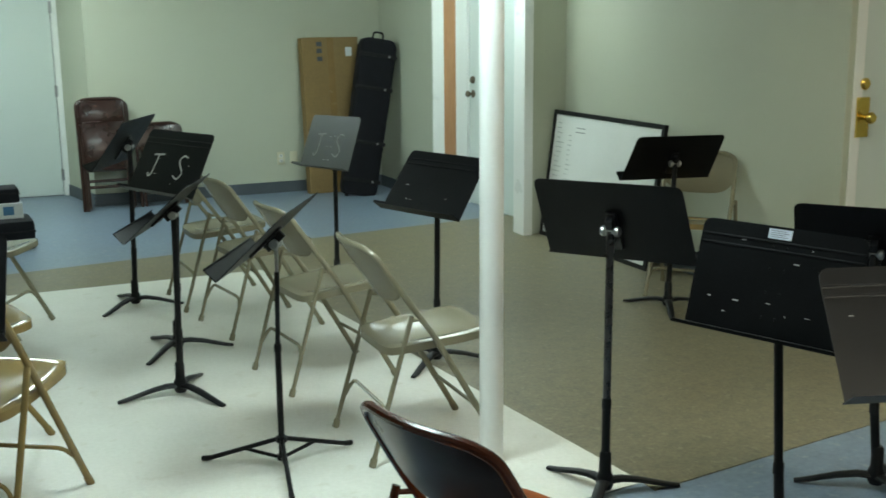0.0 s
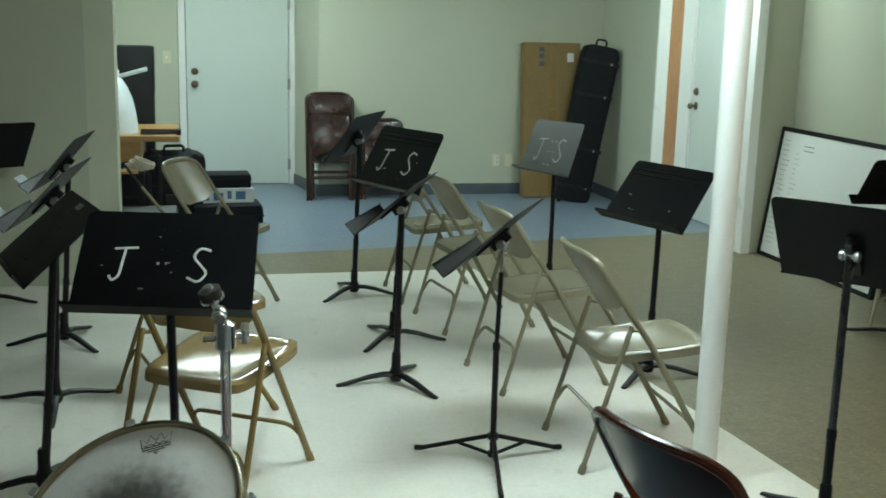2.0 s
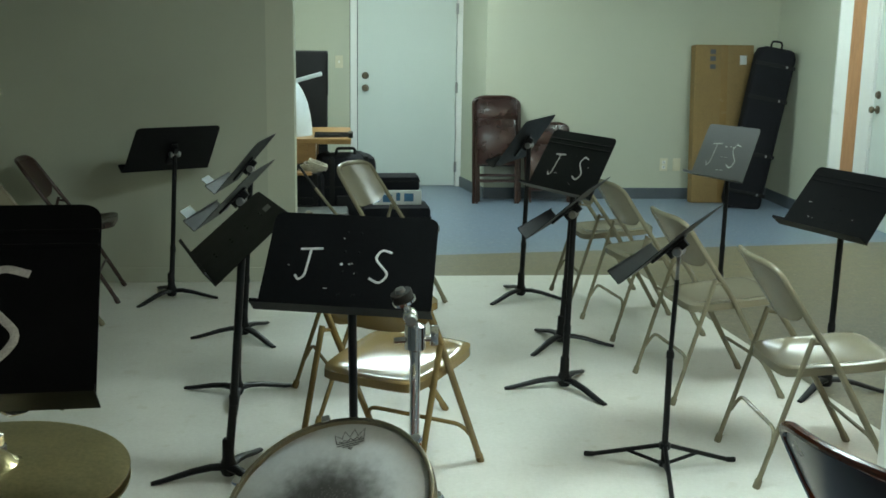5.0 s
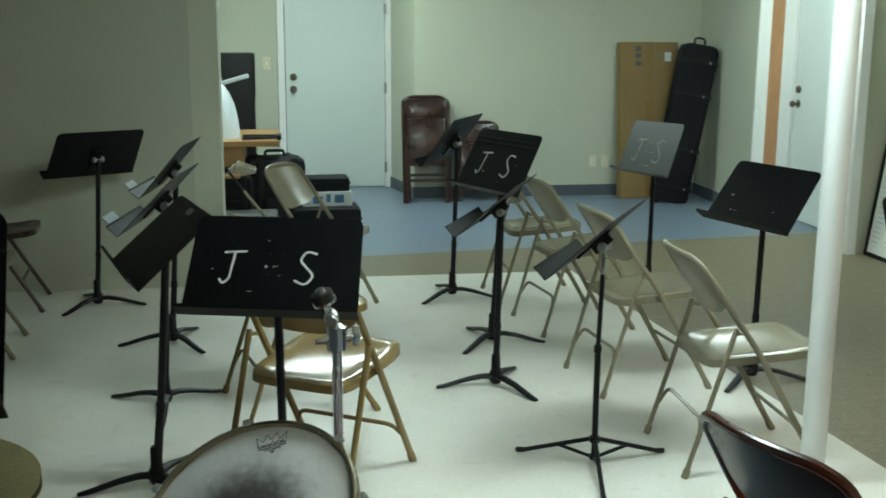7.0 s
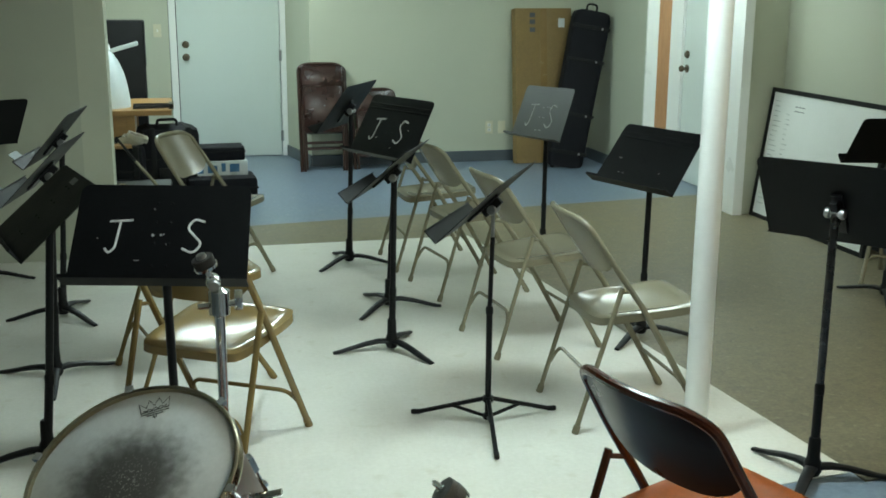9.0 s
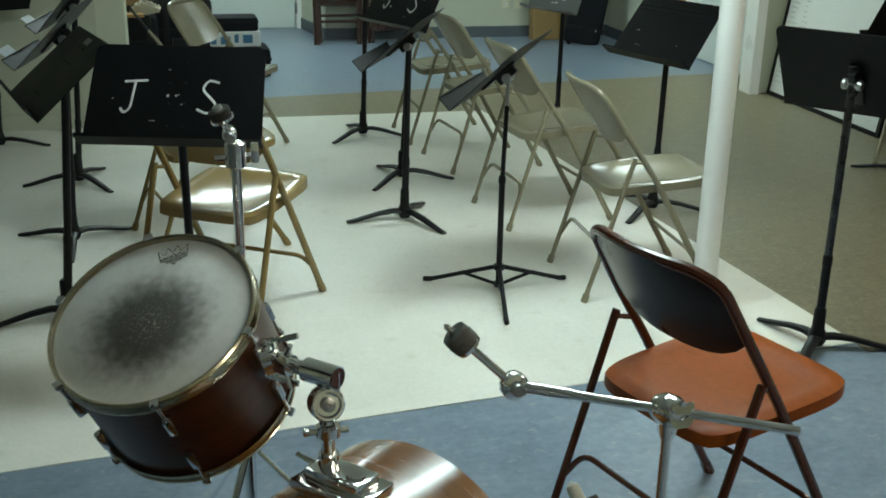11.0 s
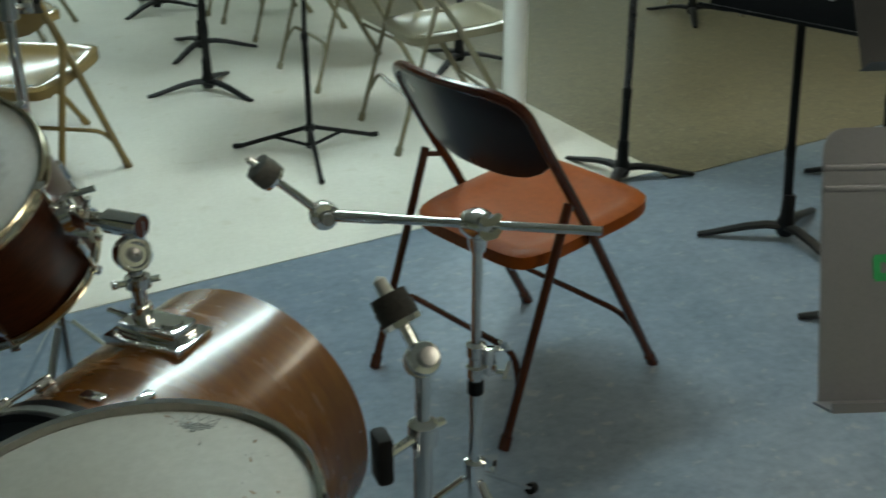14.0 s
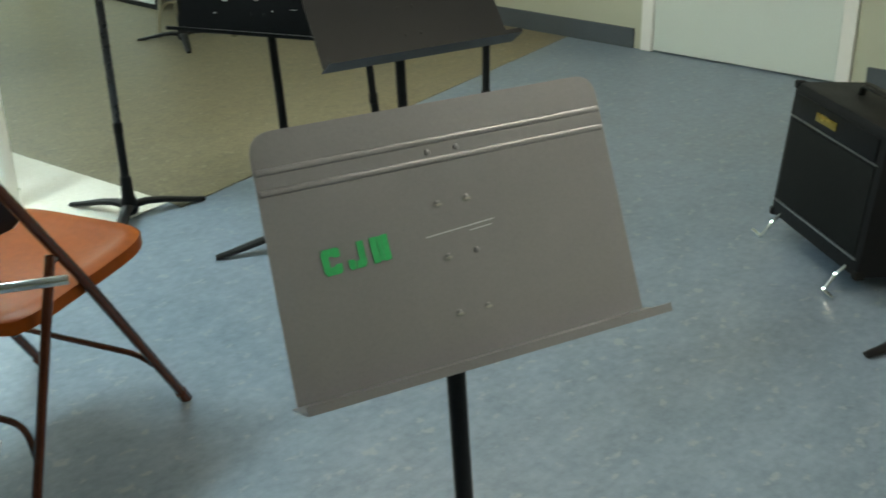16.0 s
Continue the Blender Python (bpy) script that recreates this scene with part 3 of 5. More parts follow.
letters(d, 0.098, -0.148, 0.070, -0.057, 0.0036)
for x, y, r in ((-0.025, -0.004, 0.0045), (-0.002, -0.003, 0.003), (0.006, -0.001, 0.002)):
    part("chalk_dot", lathed([(r, 0.0012), (r * 0.8, 0.0018), (0, 0.002)], 10), CHALK, d, m=pose(x, y, 0))
t, d = music_stand((2.228, 5.945), (2.198, 5.915, 0.852, 194.7, 21, 1.9), -150, "black metal music stand with chalk letters, its desk greyed by painted-in reflection", DESK_REFLECTING, ribs=False)
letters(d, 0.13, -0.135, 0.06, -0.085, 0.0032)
for x, y in ((-0.02, 0.03), (0.02, 0.034), (0.055, 0.03), (-0.03, -0.03), (0.01, -0.03), (-0.03, -0.11), (0.01, -0.108)):
    part("chalk_dash", boxed(x, x + 0.022, y, y + 0.004, 0.0013, 0.0018), CHALK, d, smooth=False)
t, d = music_stand((-0.56, 1.40), (-0.558, 1.311, 1.185, 274.3, 42.1, 0), 100, "tall black metal music stand with chalk letters on its desk", chip=8)
letters(d, 0.135, -0.13, 0.085, -0.09, 0.006)


def stencil(m, parent):
    """The letters C, J and N, sprayed through a stencil with bridged strokes."""
    h, w, b = 0.031, 0.0245, 0.0092
    strokes = {"C": ((0, b, 0.003, h - 0.003), (0.002, w - 0.002, 0, b), (0.002, w - 0.002, h - b, h), (w - b, w, 0.002, 0.0115), (w - b, w, h - 0.0115, h - 0.002)),
               "J": ((w - b, w, 0.003, h), (w * 0.42, w - 0.002, 0, b), (0.002, w * 0.36, 0, b), (0, b * 0.9, 0.002, 0.012)),
               "N": ((0, b, 0, h), (w - b, w, 0, h), (b + 0.0008, w * 0.60, h * 0.30, h * 0.98), (w * 0.40, w - b - 0.0008, h * 0.04, h * 0.72))}
    for k, (letter, rows) in enumerate(strokes.items()):
        bm = bmesh.new()
        for n, (x0, x1, y0, y1) in enumerate(rows):
            x = k * 0.033
            box(bm, x + x0, x + x1, y0, y1, 0.0002, 0.0006 + 0.0001 * n)
        part("stencil_letter", bm, GREEN_PAINT, parent, "green stencilled letter " + letter, m, smooth=False)


t, d = music_stand((1.222, 0.498), (1.18, 0.494, 0.875, 248.8, 23.0, 0.44), 40, "dark grey metal music stand stencilled with green letters", DESK_PALE, wide=0.945)
stencil(pose(-0.187, -0.020, 0.0018, 0, 0, 2), d)
for x, y in ((-0.020, 0.034), (0.022, 0.034), (-0.020, -0.032), (-0.020, -0.102), (0.022, -0.102)):
    part("worn_rivet", boxed(x - 0.0048, x + 0.0048, y - 0.001, y + 0.0020, 0.0030, 0.0042), DULL_STEEL, d, "bare metal edge of a rivet", smooth=False)
part("scratch", boxed(-0.045, 0.055, 0.0, 0.0012, 0.001, 0.0022), STICKER, d, "pale scratch in the paint", pose(0, 0.000, 0, 0, 0, 3), smooth=False)
part("scratch", boxed(0.018, 0.050, -0.006, -0.0050, 0.001, 0.0022), STICKER, d, "pale scratch in the paint", pose(0, 0.000, 0, 0, 0, 3), smooth=False)


def tripod_stand():
    """The folding stand with thin braced legs."""
    b = (1.161, 3.409, 0.003)
    t = thing("folding_music_stand", pose(*b), "black folding tripod music stand with a tilted desk", "music stand", "music stands")
    desk = add_desk(t, b, (1.156, 3.414, 0.842, 149, 46, 0), DESK_BLACK, 0)
    j = desk.matrix_basis @ Vector((0, -0.012, -0.034))
    part("upper_tube", tubed([(0, 0, 0.42), (j.x * 0.9, j.y * 0.9, j.z - 0.10)], 0.0085, 10), STAND_BLACK, t)
    part("inner_tube", tubed([(j.x * 0.9, j.y * 0.9, j.z - 0.11), (j.x, j.y, j.z)], 0.0068, 10), DULL_STEEL, t, "bare steel inner tube")
    part("lower_tube", tubed([(0, 0, 0.03), (0, 0, 0.45)], 0.0115, 12), STAND_BLACK, t)
    part("collar", lathed([(0.0115, 0.42), (0.0138, 0.423), (0.0138, 0.445), (0.009, 0.452)], 14), STAND_BLACK, t)
    part("hub", lathed([(0.012, 0.085), (0.02, 0.088), (0.02, 0.108), (0.012, 0.11)], 14), STAND_BLACK, t)
    part("lower_hub", lathed([(0.012, 0.02), (0.018, 0.022), (0.018, 0.04), (0.012, 0.042)], 14), STAND_BLACK, t)
    for x, y in ((-0.238, 0.149), (0.270, 0.068), (-0.053, -0.297)):
        leg = part("leg", tubed(rounded([(x * 0.05, y * 0.05, 0.098), (x * 0.97, y * 0.97, 0.012), (x * 1.03, y * 1.03, 0.008)], 0.02), 0.0085, 8), STAND_BLACK, t)
        part("brace", tubed([(x * 0.04, y * 0.04, 0.03), (x * 0.5, y * 0.5, 0.056)], 0.0068, 8), STAND_BLACK, leg)
        part("rubber_tip", tubed([(x * 0.94, y * 0.94, 0.014), (x * 1.06, y * 1.06, 0.010)], 0.0095, 10), RUBBER, leg)


tripod_stand()


# ---- folding chairs ----
def folding_chair(m, frame, seat_mat, label, group="folding chairs", name="folding_chair", w=0.203, back=None, depth=0.94):
    """A steel folding chair that faces +x, its origin on the floor under the seat."""
    t = thing(name, m, label, "chair", group)
    side = [(0.265, 0.012), (-0.008, 0.455), (-0.105, 0.61), (-0.19, 0.755)]
    bow = 0.048
    rear, hang, mid, half_d = (-0.264, -0.088, 0.535), 0.011, 0.036, 0.222
    narrow = (1.0, 0.98, 0.97, 0.92)
    near = [(x, -w * k, z) for (x, z), k in zip(side, narrow)]
    # the top rail bows backwards with the panel
    rail = [(side[3][0] - 0.004 - bow * (1 - v * v), v * w * 0.92, side[3][1] + 0.027 - 0.010 * v ** 4) for v in (-0.72, -0.45, -0.15, 0.15, 0.45, 0.72)]
    top = rounded(near + rail + [(x, -y, z) for x, y, z in reversed(near)], 0.06, 4)
    part("front_frame", tubed(top, 0.0122, 10), frame, t)
    for s in (-1, 1):
        y = s * (w + hang)
        part("rear_leg", tubed([(rear[0], y, 0.012), (rear[1], y, rear[2])], 0.0112, 10, flat=0.8), frame, t)
        part("link", tubed([(rear[1] - 0.007, y, rear[2] - 0.015), (side[1][0] - 0.045, s * w * 0.975, 0.515)], 0.007, 8), frame, t)
        part("foot_cap", tubed([(rear[0] - 0.004, y, 0.0), (rear[0] + 0.006, y, 0.03)], 0.0138, 10), frame, t)
        part("foot_cap", tubed([(side[0][0] + 0.006, s * w, 0.0), (side[0][0] - 0.012, s * w, 0.03)], 0.0148, 10), frame, t)
    part("rear_brace", tubed(rounded([(-0.222, -w - 0.01, 0.128), (-0.197, -w * 0.86, 0.20), (-0.197, w * 0.86, 0.20), (-0.222, w + 0.01, 0.128)], 0.05), 0.0075, 8), frame, t)
    part("front_brace", tubed(rounded([(0.20, -w, 0.115), (0.165, -w * 0.86, 0.17), (0.165, w * 0.86, 0.17), (0.20, w, 0.115)], 0.04), 0.0075, 8), frame, t)
    # dished steel seat with rolled edge
    bm = bmesh.new()
    n, k = 18, 18
    grid = []
    for i in range(n + 1):
        row = []
        for j in range(k + 1):
            u, v = i / n * 2 - 1, j / k * 2 - 1
            half = w - 0.017 + 0.006 * u
            x = mid + u * half_d * (1 - 0.10 * v ** 6)
            y = v * half * (1 - 0.12 * u ** 6)
            # a raised border, then a shallow pressed panel
            edge = min(1.0, max(0.0, (0.84 - max(abs(u), abs(v))) / 0.14))
            step = edge * edge * (3 - 2 * edge)
            lip = max(0.0, max(abs(u), abs(v)) - 0.88) / 0.12
            z = 0.437 + 0.012 * u - 0.0045 * step - 0.017 * (1 - u * u) * (1 - v * v) + 0.006 * u * abs(u) - 0.007 * lip * lip
            row.append(bm.verts.new((x, y, z)))
        grid.append(row)
    for i in range(n):
        for j in range(k):
            bm.faces.new((grid[i][j], grid[i + 1][j], grid[i + 1][j + 1], grid[i][j + 1]))
    ring = [grid[i][0] for i in range(n + 1)] + [grid[n][j] for j in range(1, k + 1)] + [grid[i][k] for i in range(n - 1, -1, -1)] + [grid[0][j] for j in range(k - 1, 0, -1)]
    low = [bm.verts.new(v.co + Vector((v.co.x * 0.004, v.co.y * 0.004, -0.028))) for v in ring]
    inn = [bm.verts.new(v.co * 0.93 + Vector((0, 0, v.co.z * 0.07 - 0.028))) for v in ring]
    c = len(ring)
    for i in range(c):
        q = (i + 1) % c
        bm.faces.new((ring[i], ring[q], low[q], low[i]))
        bm.faces.new((low[i], low[q], inn[q], inn[i]))
    bm.faces.new(inn)
    part("seat", bm, seat_mat, t)
    # curved back panel
    bm = bmesh.new()
    rows = []
    for i in range(9):
        a = i / 8
        half = w - 0.010 - 0.030 * max(0, a - 0.75) / 0.25
        row = []
        for j in range(13):
            v = j / 6 - 1
            z = (0.563 + 0.062 * v ** 4) * (1 - a) + (0.778 - 0.012 * v * v) * a
            row.append(Vector((-0.088 - 0.578 * (z - 0.58) - bow * (1 - v * v), v * half, z)))
        rows.append(row)
    for off in (0.0035, -0.0035):
        vs = [[bm.verts.new(p + Vector((off, 0, 0))) for p in r] for r in rows]
        for i in range(8):
            for j in range(12):
                bm.faces.new((vs[i][j], vs[i + 1][j], vs[i + 1][j + 1], vs[i][j + 1]))
        if off > 0:
            first = vs
    rim = lambda g: [g[0][j] for j in range(13)] + [g[i][12] for i in range(1, 9)] + [g[8][j] for j in range(11, -1, -1)] + [g[i][0] for i in range(7, 0, -1)]
    a, b = rim(first), rim(vs)
    for i in range(len(a)):
        q = (i + 1) % len(a)
        bm.faces.new((a[i], a[q], b[q], b[i]))
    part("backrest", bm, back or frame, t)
    for child in t.children:
        for v in child.data.vertices:
            v.co.x = v.co.x * depth - (1 - depth) * 2.0 * max(0, v.co.z - 0.45)
    return t


BEIGE_LABEL = "beige enamelled steel folding chair standing open on the white floor"
first_chair = folding_chair(pose(1.698, 3.46, 0.003, 0, 0, -1), BEIGE_ENAMEL, BEIGE_ENAMEL, BEIGE_LABEL)
for x, y, turn in ((1.621, 4.329, 6.4), (1.578, 5.265, 8.6), (1.505, 5.87, 2), (0.273, 5.745, -28), (-1.455, 5.17, 4), (-1.38, 4.33, 5)):
    copy_thing(first_chair, pose(x, y, 0.003, 0, 0, turn))
tan_chair = folding_chair(pose(0.191, 3.423, 0.003, 0, 0, 58), TAN_ENAMEL, TAN_ENAMEL, "glossy tan steel folding chair standing open behind a music stand", w=0.217, depth=1.0)
copy_thing(tan_chair, pose(0.125, 4.22, 0.003, 0, 0, 14))
folding_chair(pose(3.95, 4.79, 0.003, 0, 0, 222), BEIGE_ENAMEL, TAN_ENAMEL, "beige steel folding chair standing open beside the wall")
folding_chair(pose(-1.5, 6.02, 0.003, 0, 0, 6), DARK_FRAME, VINYL_BROWN, "dark brown folding chair standing open beside the wall")
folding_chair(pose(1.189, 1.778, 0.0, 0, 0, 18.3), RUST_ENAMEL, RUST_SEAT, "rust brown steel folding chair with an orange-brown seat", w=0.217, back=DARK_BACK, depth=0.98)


def folded_chair(m, h, label):
    """A padded chair folded flat and leant upright; it faces -y."""
    t = thing("folded_chair", m, label, "chair", "folded padded chairs")
    w = 0.195
    part("frame", tubed(rounded([(-w, 0, 0.0), (-w, 0.02, h - 0.03), (-w + 0.07, 0.022, h), (w - 0.07, 0.022, h), (w, 0.02, h - 0.03), (w, 0, 0.0)], 0.05), 0.014, 10), DARK_FRAME, t)
    part("back_pad", boxed(-w + 0.01, w - 0.01, -0.025, 0.035, h - 0.22, h - 0.015, bevel=0.022), VINYL_BROWN, t)
    part("seat_pad", boxed(-w + 0.025, w - 0.025, -0.05, 0.01, h - 0.60, h - 0.19, bevel=0.026), VINYL_BROWN, t)
    for s in (-1, 1):
        part("leg", tubed([(s * (w - 0.025), -0.035, 0.0), (s * (w - 0.02), -0.03, h - 0.35)], 0.011, 8), DARK_FRAME, t)
    for z in (0.19, 0.24):
        part("crossbar", tubed([(-w + 0.02, -0.035, z * h / 0.92), (w - 0.02, -0.035, z * h / 0.92)], 0.008, 8), DARK_FRAME, t)


folded_chair(pose(1.335, 9.22, 0.0, -9), 0.93, "oxblood vinyl padded folding chair folded flat against the wall")
folded_chair(pose(1.365, 9.32, 0.0, -9), 0.91, "oxblood vinyl padded folding chair folded behind another")
folded_chair(pose(1.81, 9.28, 0.0, -10, 0, 4), 0.70, "short oxblood vinyl padded chair folded against the wall")


# ---- along the far wall ----
def tall_box():
    t = thing("cardboard_box", pose(3.36, 9.3, 0.0, -6), "tall flat brown cardboard box leaning against the wall", "box")
    part("body", boxed(-0.265, 0.265, -0.06, 0.06, 0.0, 1.39, bevel=0.004), CARDBOARD, t, smooth=False)
    part("tape", boxed(-0.03, 0.03, -0.062, -0.058, 0.0, 1.388), material("packing_tape", (0.27, 0.165, 0.058), 0.25), t, smooth=False)
    part("printed_label", boxed(0.14, 0.20, -0.0625, -0.0595, 1.22, 1.30), BOX_WHITE, t, "small pale printed label", smooth=False)
    for z in (1.18, 1.25, 1.31):
        part("print_bar", boxed(-0.13, -0.08, -0.0625, -0.0595, z, z + 0.04), INK, t, smooth=False)


def long_case():
    t = thing("instrument_case", pose(3.47, 9.05, 0.0, -4, 9.8, -10), "long black soft instrument case standing against the corner", "instrument case")
    bm = bmesh.new()
    prof = [(0.0, 0.14), (0.05, 0.16), (0.5, 0.162), (1.0, 0.166), (1.32, 0.165), (1.375, 0.145), (1.39, 0.11)]
    rings = []
    for z, hw in prof:
        rings.append([bm.verts.new((x, y, z)) for x, y in round_outline([(-hw, -0.11), (hw, -0.11), (hw, 0.11), (-hw, 0.11)], (0.045,) * 4, 3)])
    for a, b in zip(rings, rings[1:]):
        for j in range(len(a)):
            bm.faces.new((a[j], a[(j + 1) % len(a)], b[(j + 1) % len(a)], b[j]))
    bm.faces.new(rings[0][::-1])
    bm.faces.new(rings[-1])
    part("body", bm, CASE_CLOTH, t)
    part("handle", tubed(rounded([(-0.05, 0, 1.385), (-0.05, 0, 1.45), (0.04, 0, 1.45), (0.04, 0, 1.385)], 0.03), 0.009, 8), RUBBER, t)
    for z in (0.12, 0.46, 0.94, 1.23):
        part("strap", boxed(-0.168, 0.168, -0.117, -0.105, z, z + 0.03, bevel=0.003), RUBBER, t)
        part("buckle", boxed(0.09, 0.105, -0.121, -0.116, z + 0.005, z + 0.024), DULL_STEEL, t, "small steel buckle")
    for s in (-1, 1):
        part("wheel", lathed([(0, -0.015), (0.022, -0.013), (0.022, 0.013), (0, 0.015)], 14, pose(s * 0.11, -0.06, 0.0, 0, 90, 0)), RUBBER, t)


tall_box()
long_case()


def whiteboard():
    t = thing("whiteboard", pose(4.05, 6.70, 0.0), "white dry-erase board in a dark frame leaning on the wall", "whiteboard")
    w, h = 1.31, 0.91
    part("panel", boxed(0, w, -0.006, 0.006, 0.02, h - 0.02), BOARD_WHITE, t, smooth=False)
    for n, a in (("frame_side", (-0.018, 0.014, -0.016, 0.012, 0, h)), ("frame_side", (w - 0.014, w + 0.018, -0.016, 0.012, 0, h)), ("frame_top", (0.014, w - 0.014, -0.016, 0.012, h - 0.03, h)), ("frame_bottom", (0.014, w - 0.014, -0.016, 0.012, 0, 0.03))):
        part(n, boxed(*a, bevel=0.003), STAND_BLACK, t, smooth=False)
    rng = random.Random(4)
    for k in range(22):
        z = h - 0.09 - k * 0.034
        part("written_line", boxed(0.05, 0.05 + rng.uniform(0.05, 0.11), 0.0062, 0.0068, z, z + 0.0035), FADED, t, smooth=False)
        if k > 1:
            part("written_line", boxed(0.21, 0.21 + rng.uniform(0.03, 0.07), 0.0062, 0.0068, z - 0.01, z - 0.0065), FADED, t, smooth=False)
    for z in (h - 0.11, h - 0.14):
        part("written_line", boxed(0.30, 0.42, 0.0062, 0.0068, z, z + 0.007), FADED, t, smooth=False)
    # the written face looks away from the wall
    t.matrix_basis = Matrix.Translation((4.05, 6.70, 0.0)) @ Matrix(((0, -1, 0, 0), (-1, 0, 0, 0), (0, 0, 1, 0), (0, 0, 0, 1))) @ pose(0, 0, 0, 7.5)


whiteboard()


# ---- the corner with the table and cases ----
def table():
    t = thing("wooden_table", pose(-0.22, 8.35, 0), "oak-topped table piled with papers and folded stands", "table")
    part("tabletop", boxed(-0.4, 0.29, -0.45, 0.45, 0.66, 0.70, bevel=0.006), TABLE_WOOD, t, smooth=False)
    part("apron", boxed(-0.36, 0.02, -0.40, 0.40, 0.50, 0.66), TABLE_WOOD, t, smooth=False)
    for x in (-0.34, 0.0):
        for y in (-0.38, 0.38):
            part("leg", boxed(x - 0.03, x + 0.03, y - 0.03, y + 0.03, 0, 0.66, bevel=0.004), TABLE_WOOD, t, smooth=False)


table()
t = thing("folded_stand", pose(0.0, 8.05, 0.70), "folded black wire music stand lying on the table", "music stand")
for k in range(6):
    part("rod", tubed([(-0.20, -0.09 + 0.035 * k, 0.010 + 0.006 * (k % 3)), (0.07, -0.07 + 0.03 * k, 0.014 + 0.007 * (k % 2))], 0.006, 8), STAND_BLACK, t)
part("clamp", boxed(0.05, 0.085, -0.09, 0.08, 0.0, 0.038, bevel=0.006), STAND_BLACK, t)
t = thing("tall_case", pose(-0.27, 8.78, 0.0), "tall black hard case standing on end beside the table", "instrument case")
part("body", boxed(-0.3, 0.15, 0.14, 0.40, 0, 1.30, bevel=0.012), CASE_VINYL, t)
part("edge", boxed(0.148, 0.156, 0.13, 0.41, 0.94, 1.29), STAND_BLACK, t)
t = thing("white_horn_bell", pose(-0.405, 8.2, 0.70), "white fibreglass bell resting mouth down on the table", "instrument bell")
part("bell", lathed([(0.185, 0.0), (0.183, 0.05), (0.172, 0.14), (0.15, 0.245), (0.115, 0.33), (0.08, 0.385), (0.055, 0.402), (0.0, 0.406)], 40), WHITE_SHELL, t)
part("cap", lathed([(0.0, 0.397), (0.06, 0.402), (0.062, 0.44), (0.055, 0.45), (0, 0.452)], 24), WHITE_PAINT, t)
part("arm", boxed(0.03, 0.27, -0.02, 0.02, -0.012, 0.018, bevel=0.006), WHITE_SHELL, t, m=pose(0, 0, 0.382, 0, -16, 0))


def padded_case(name, m, sx, sy, sz, label, category, handle=True):
    t = thing(name, m, label, category)
    sx_all = sx
    part("body", boxed(-sx / 2, sx / 2, -sy / 2, sy / 2, 0, sz, bevel=min(sx, sy, sz) * 0.16), CASE_CLOTH, t)
    part("seam", boxed(-sx / 2 - 0.003, sx / 2 + 0.003, -sy / 2 - 0.003, sy / 2 + 0.003, sz * 0.6, sz * 0.6 + 0.012), RUBBER, t, smooth=False)
    if handle:
        for sx in (-0.3, 0.3):
            part("strap", boxed(sx * sx_all - 0.018, sx * sx_all + 0.018, -sy / 2 - 0.006, sy / 2 + 0.006, 0.05, sz + 0.004, bevel=0.004), RUBBER, t)
        part("zip_pocket", boxed(-sx_all * 0.22, sx_all * 0.22, -sy / 2 - 0.022, -sy / 2 + 0.01, sz * 0.12, sz * 0.5, bevel=0.010), CASE_VINYL, t)
        part("handle", tubed(rounded([(-0.07, 0, sz - 0.01), (-0.07, 0, sz + 0.045), (0.07, 0, sz + 0.045), (0.07, 0, sz - 0.01)], 0.03), 0.011, 8), RUBBER, t)
    return t


padded_case("drum_bag", pose(0.03, 8.05, 0.0, 0, 0, 8), 0.42, 0.36, 0.57, "large black padded instrument bag standing on the floor", "bag")
padded_case("equipment_case", pose(0.40, 7.95, 0.0, 0, 0, 3), 0.50, 0.34, 0.21, "black equipment case lying on the blue floor", "case", False)
t = thing("white_carton", pose(0.40, 8.05, 0.21, 0, 0, 2), "white cardboard carton with blue print on a black case", "box")
part("body", boxed(-0.2, 0.19, -0.14, 0.14, 0, 0.105, bevel=0.003), BOX_WHITE, t, smooth=False)
for x0, x1, z0, z1 in ((-0.17, -0.13, 0.02, 0.08), (-0.1, -0.03, 0.02, 0.075), (0.0, 0.03, 0.03, 0.09), (0.06, 0.13, 0.025, 0.085)):
    part("print_shape", boxed(x0, x1, -0.143, -0.1405, z0, z1), BOX_BLUE, t, smooth=False)
padded_case("small_case", pose(0.395, 8.05, 0.315, 0, 0, 3), 0.36, 0.24, 0.10, "flat black instrument case on a white carton", "case", False)
t = thing("metal_rack_case", pose(-0.13, 7.62, 0.0), "black case with a grey metal panel on the floor", "case")
part("body", boxed(-0.24, 0.18, -0.16, 0.16, 0, 0.21, bevel=0.008), CASE_VINYL, t)
part("panel", boxed(-0.23, 0.17, -0.15, 0.15, 0.208, 0.222, bevel=0.003), GREY_PANEL, t)
for z0, z1 in ((0.196, 0.214), (0.015, 0.03)):
    part("edge_strip", boxed(-0.243, 0.183, -0.166, -0.158, z0, z1, bevel=0.002), DULL_STEEL, t, "bright metal edge strip")
for x in (-0.17, 0.11):
    part("latch", boxed(x - 0.02, x + 0.02, -0.172, -0.158, 0.13, 0.18, bevel=0.003), CHROME, t, "bright metal latch")
padded_case("cable_bag", pose(-0.25, 7.93, 0.0, 0, 0, -6), 0.26, 0.34, 0.46, "black cloth bag stuffed with cables", "bag")
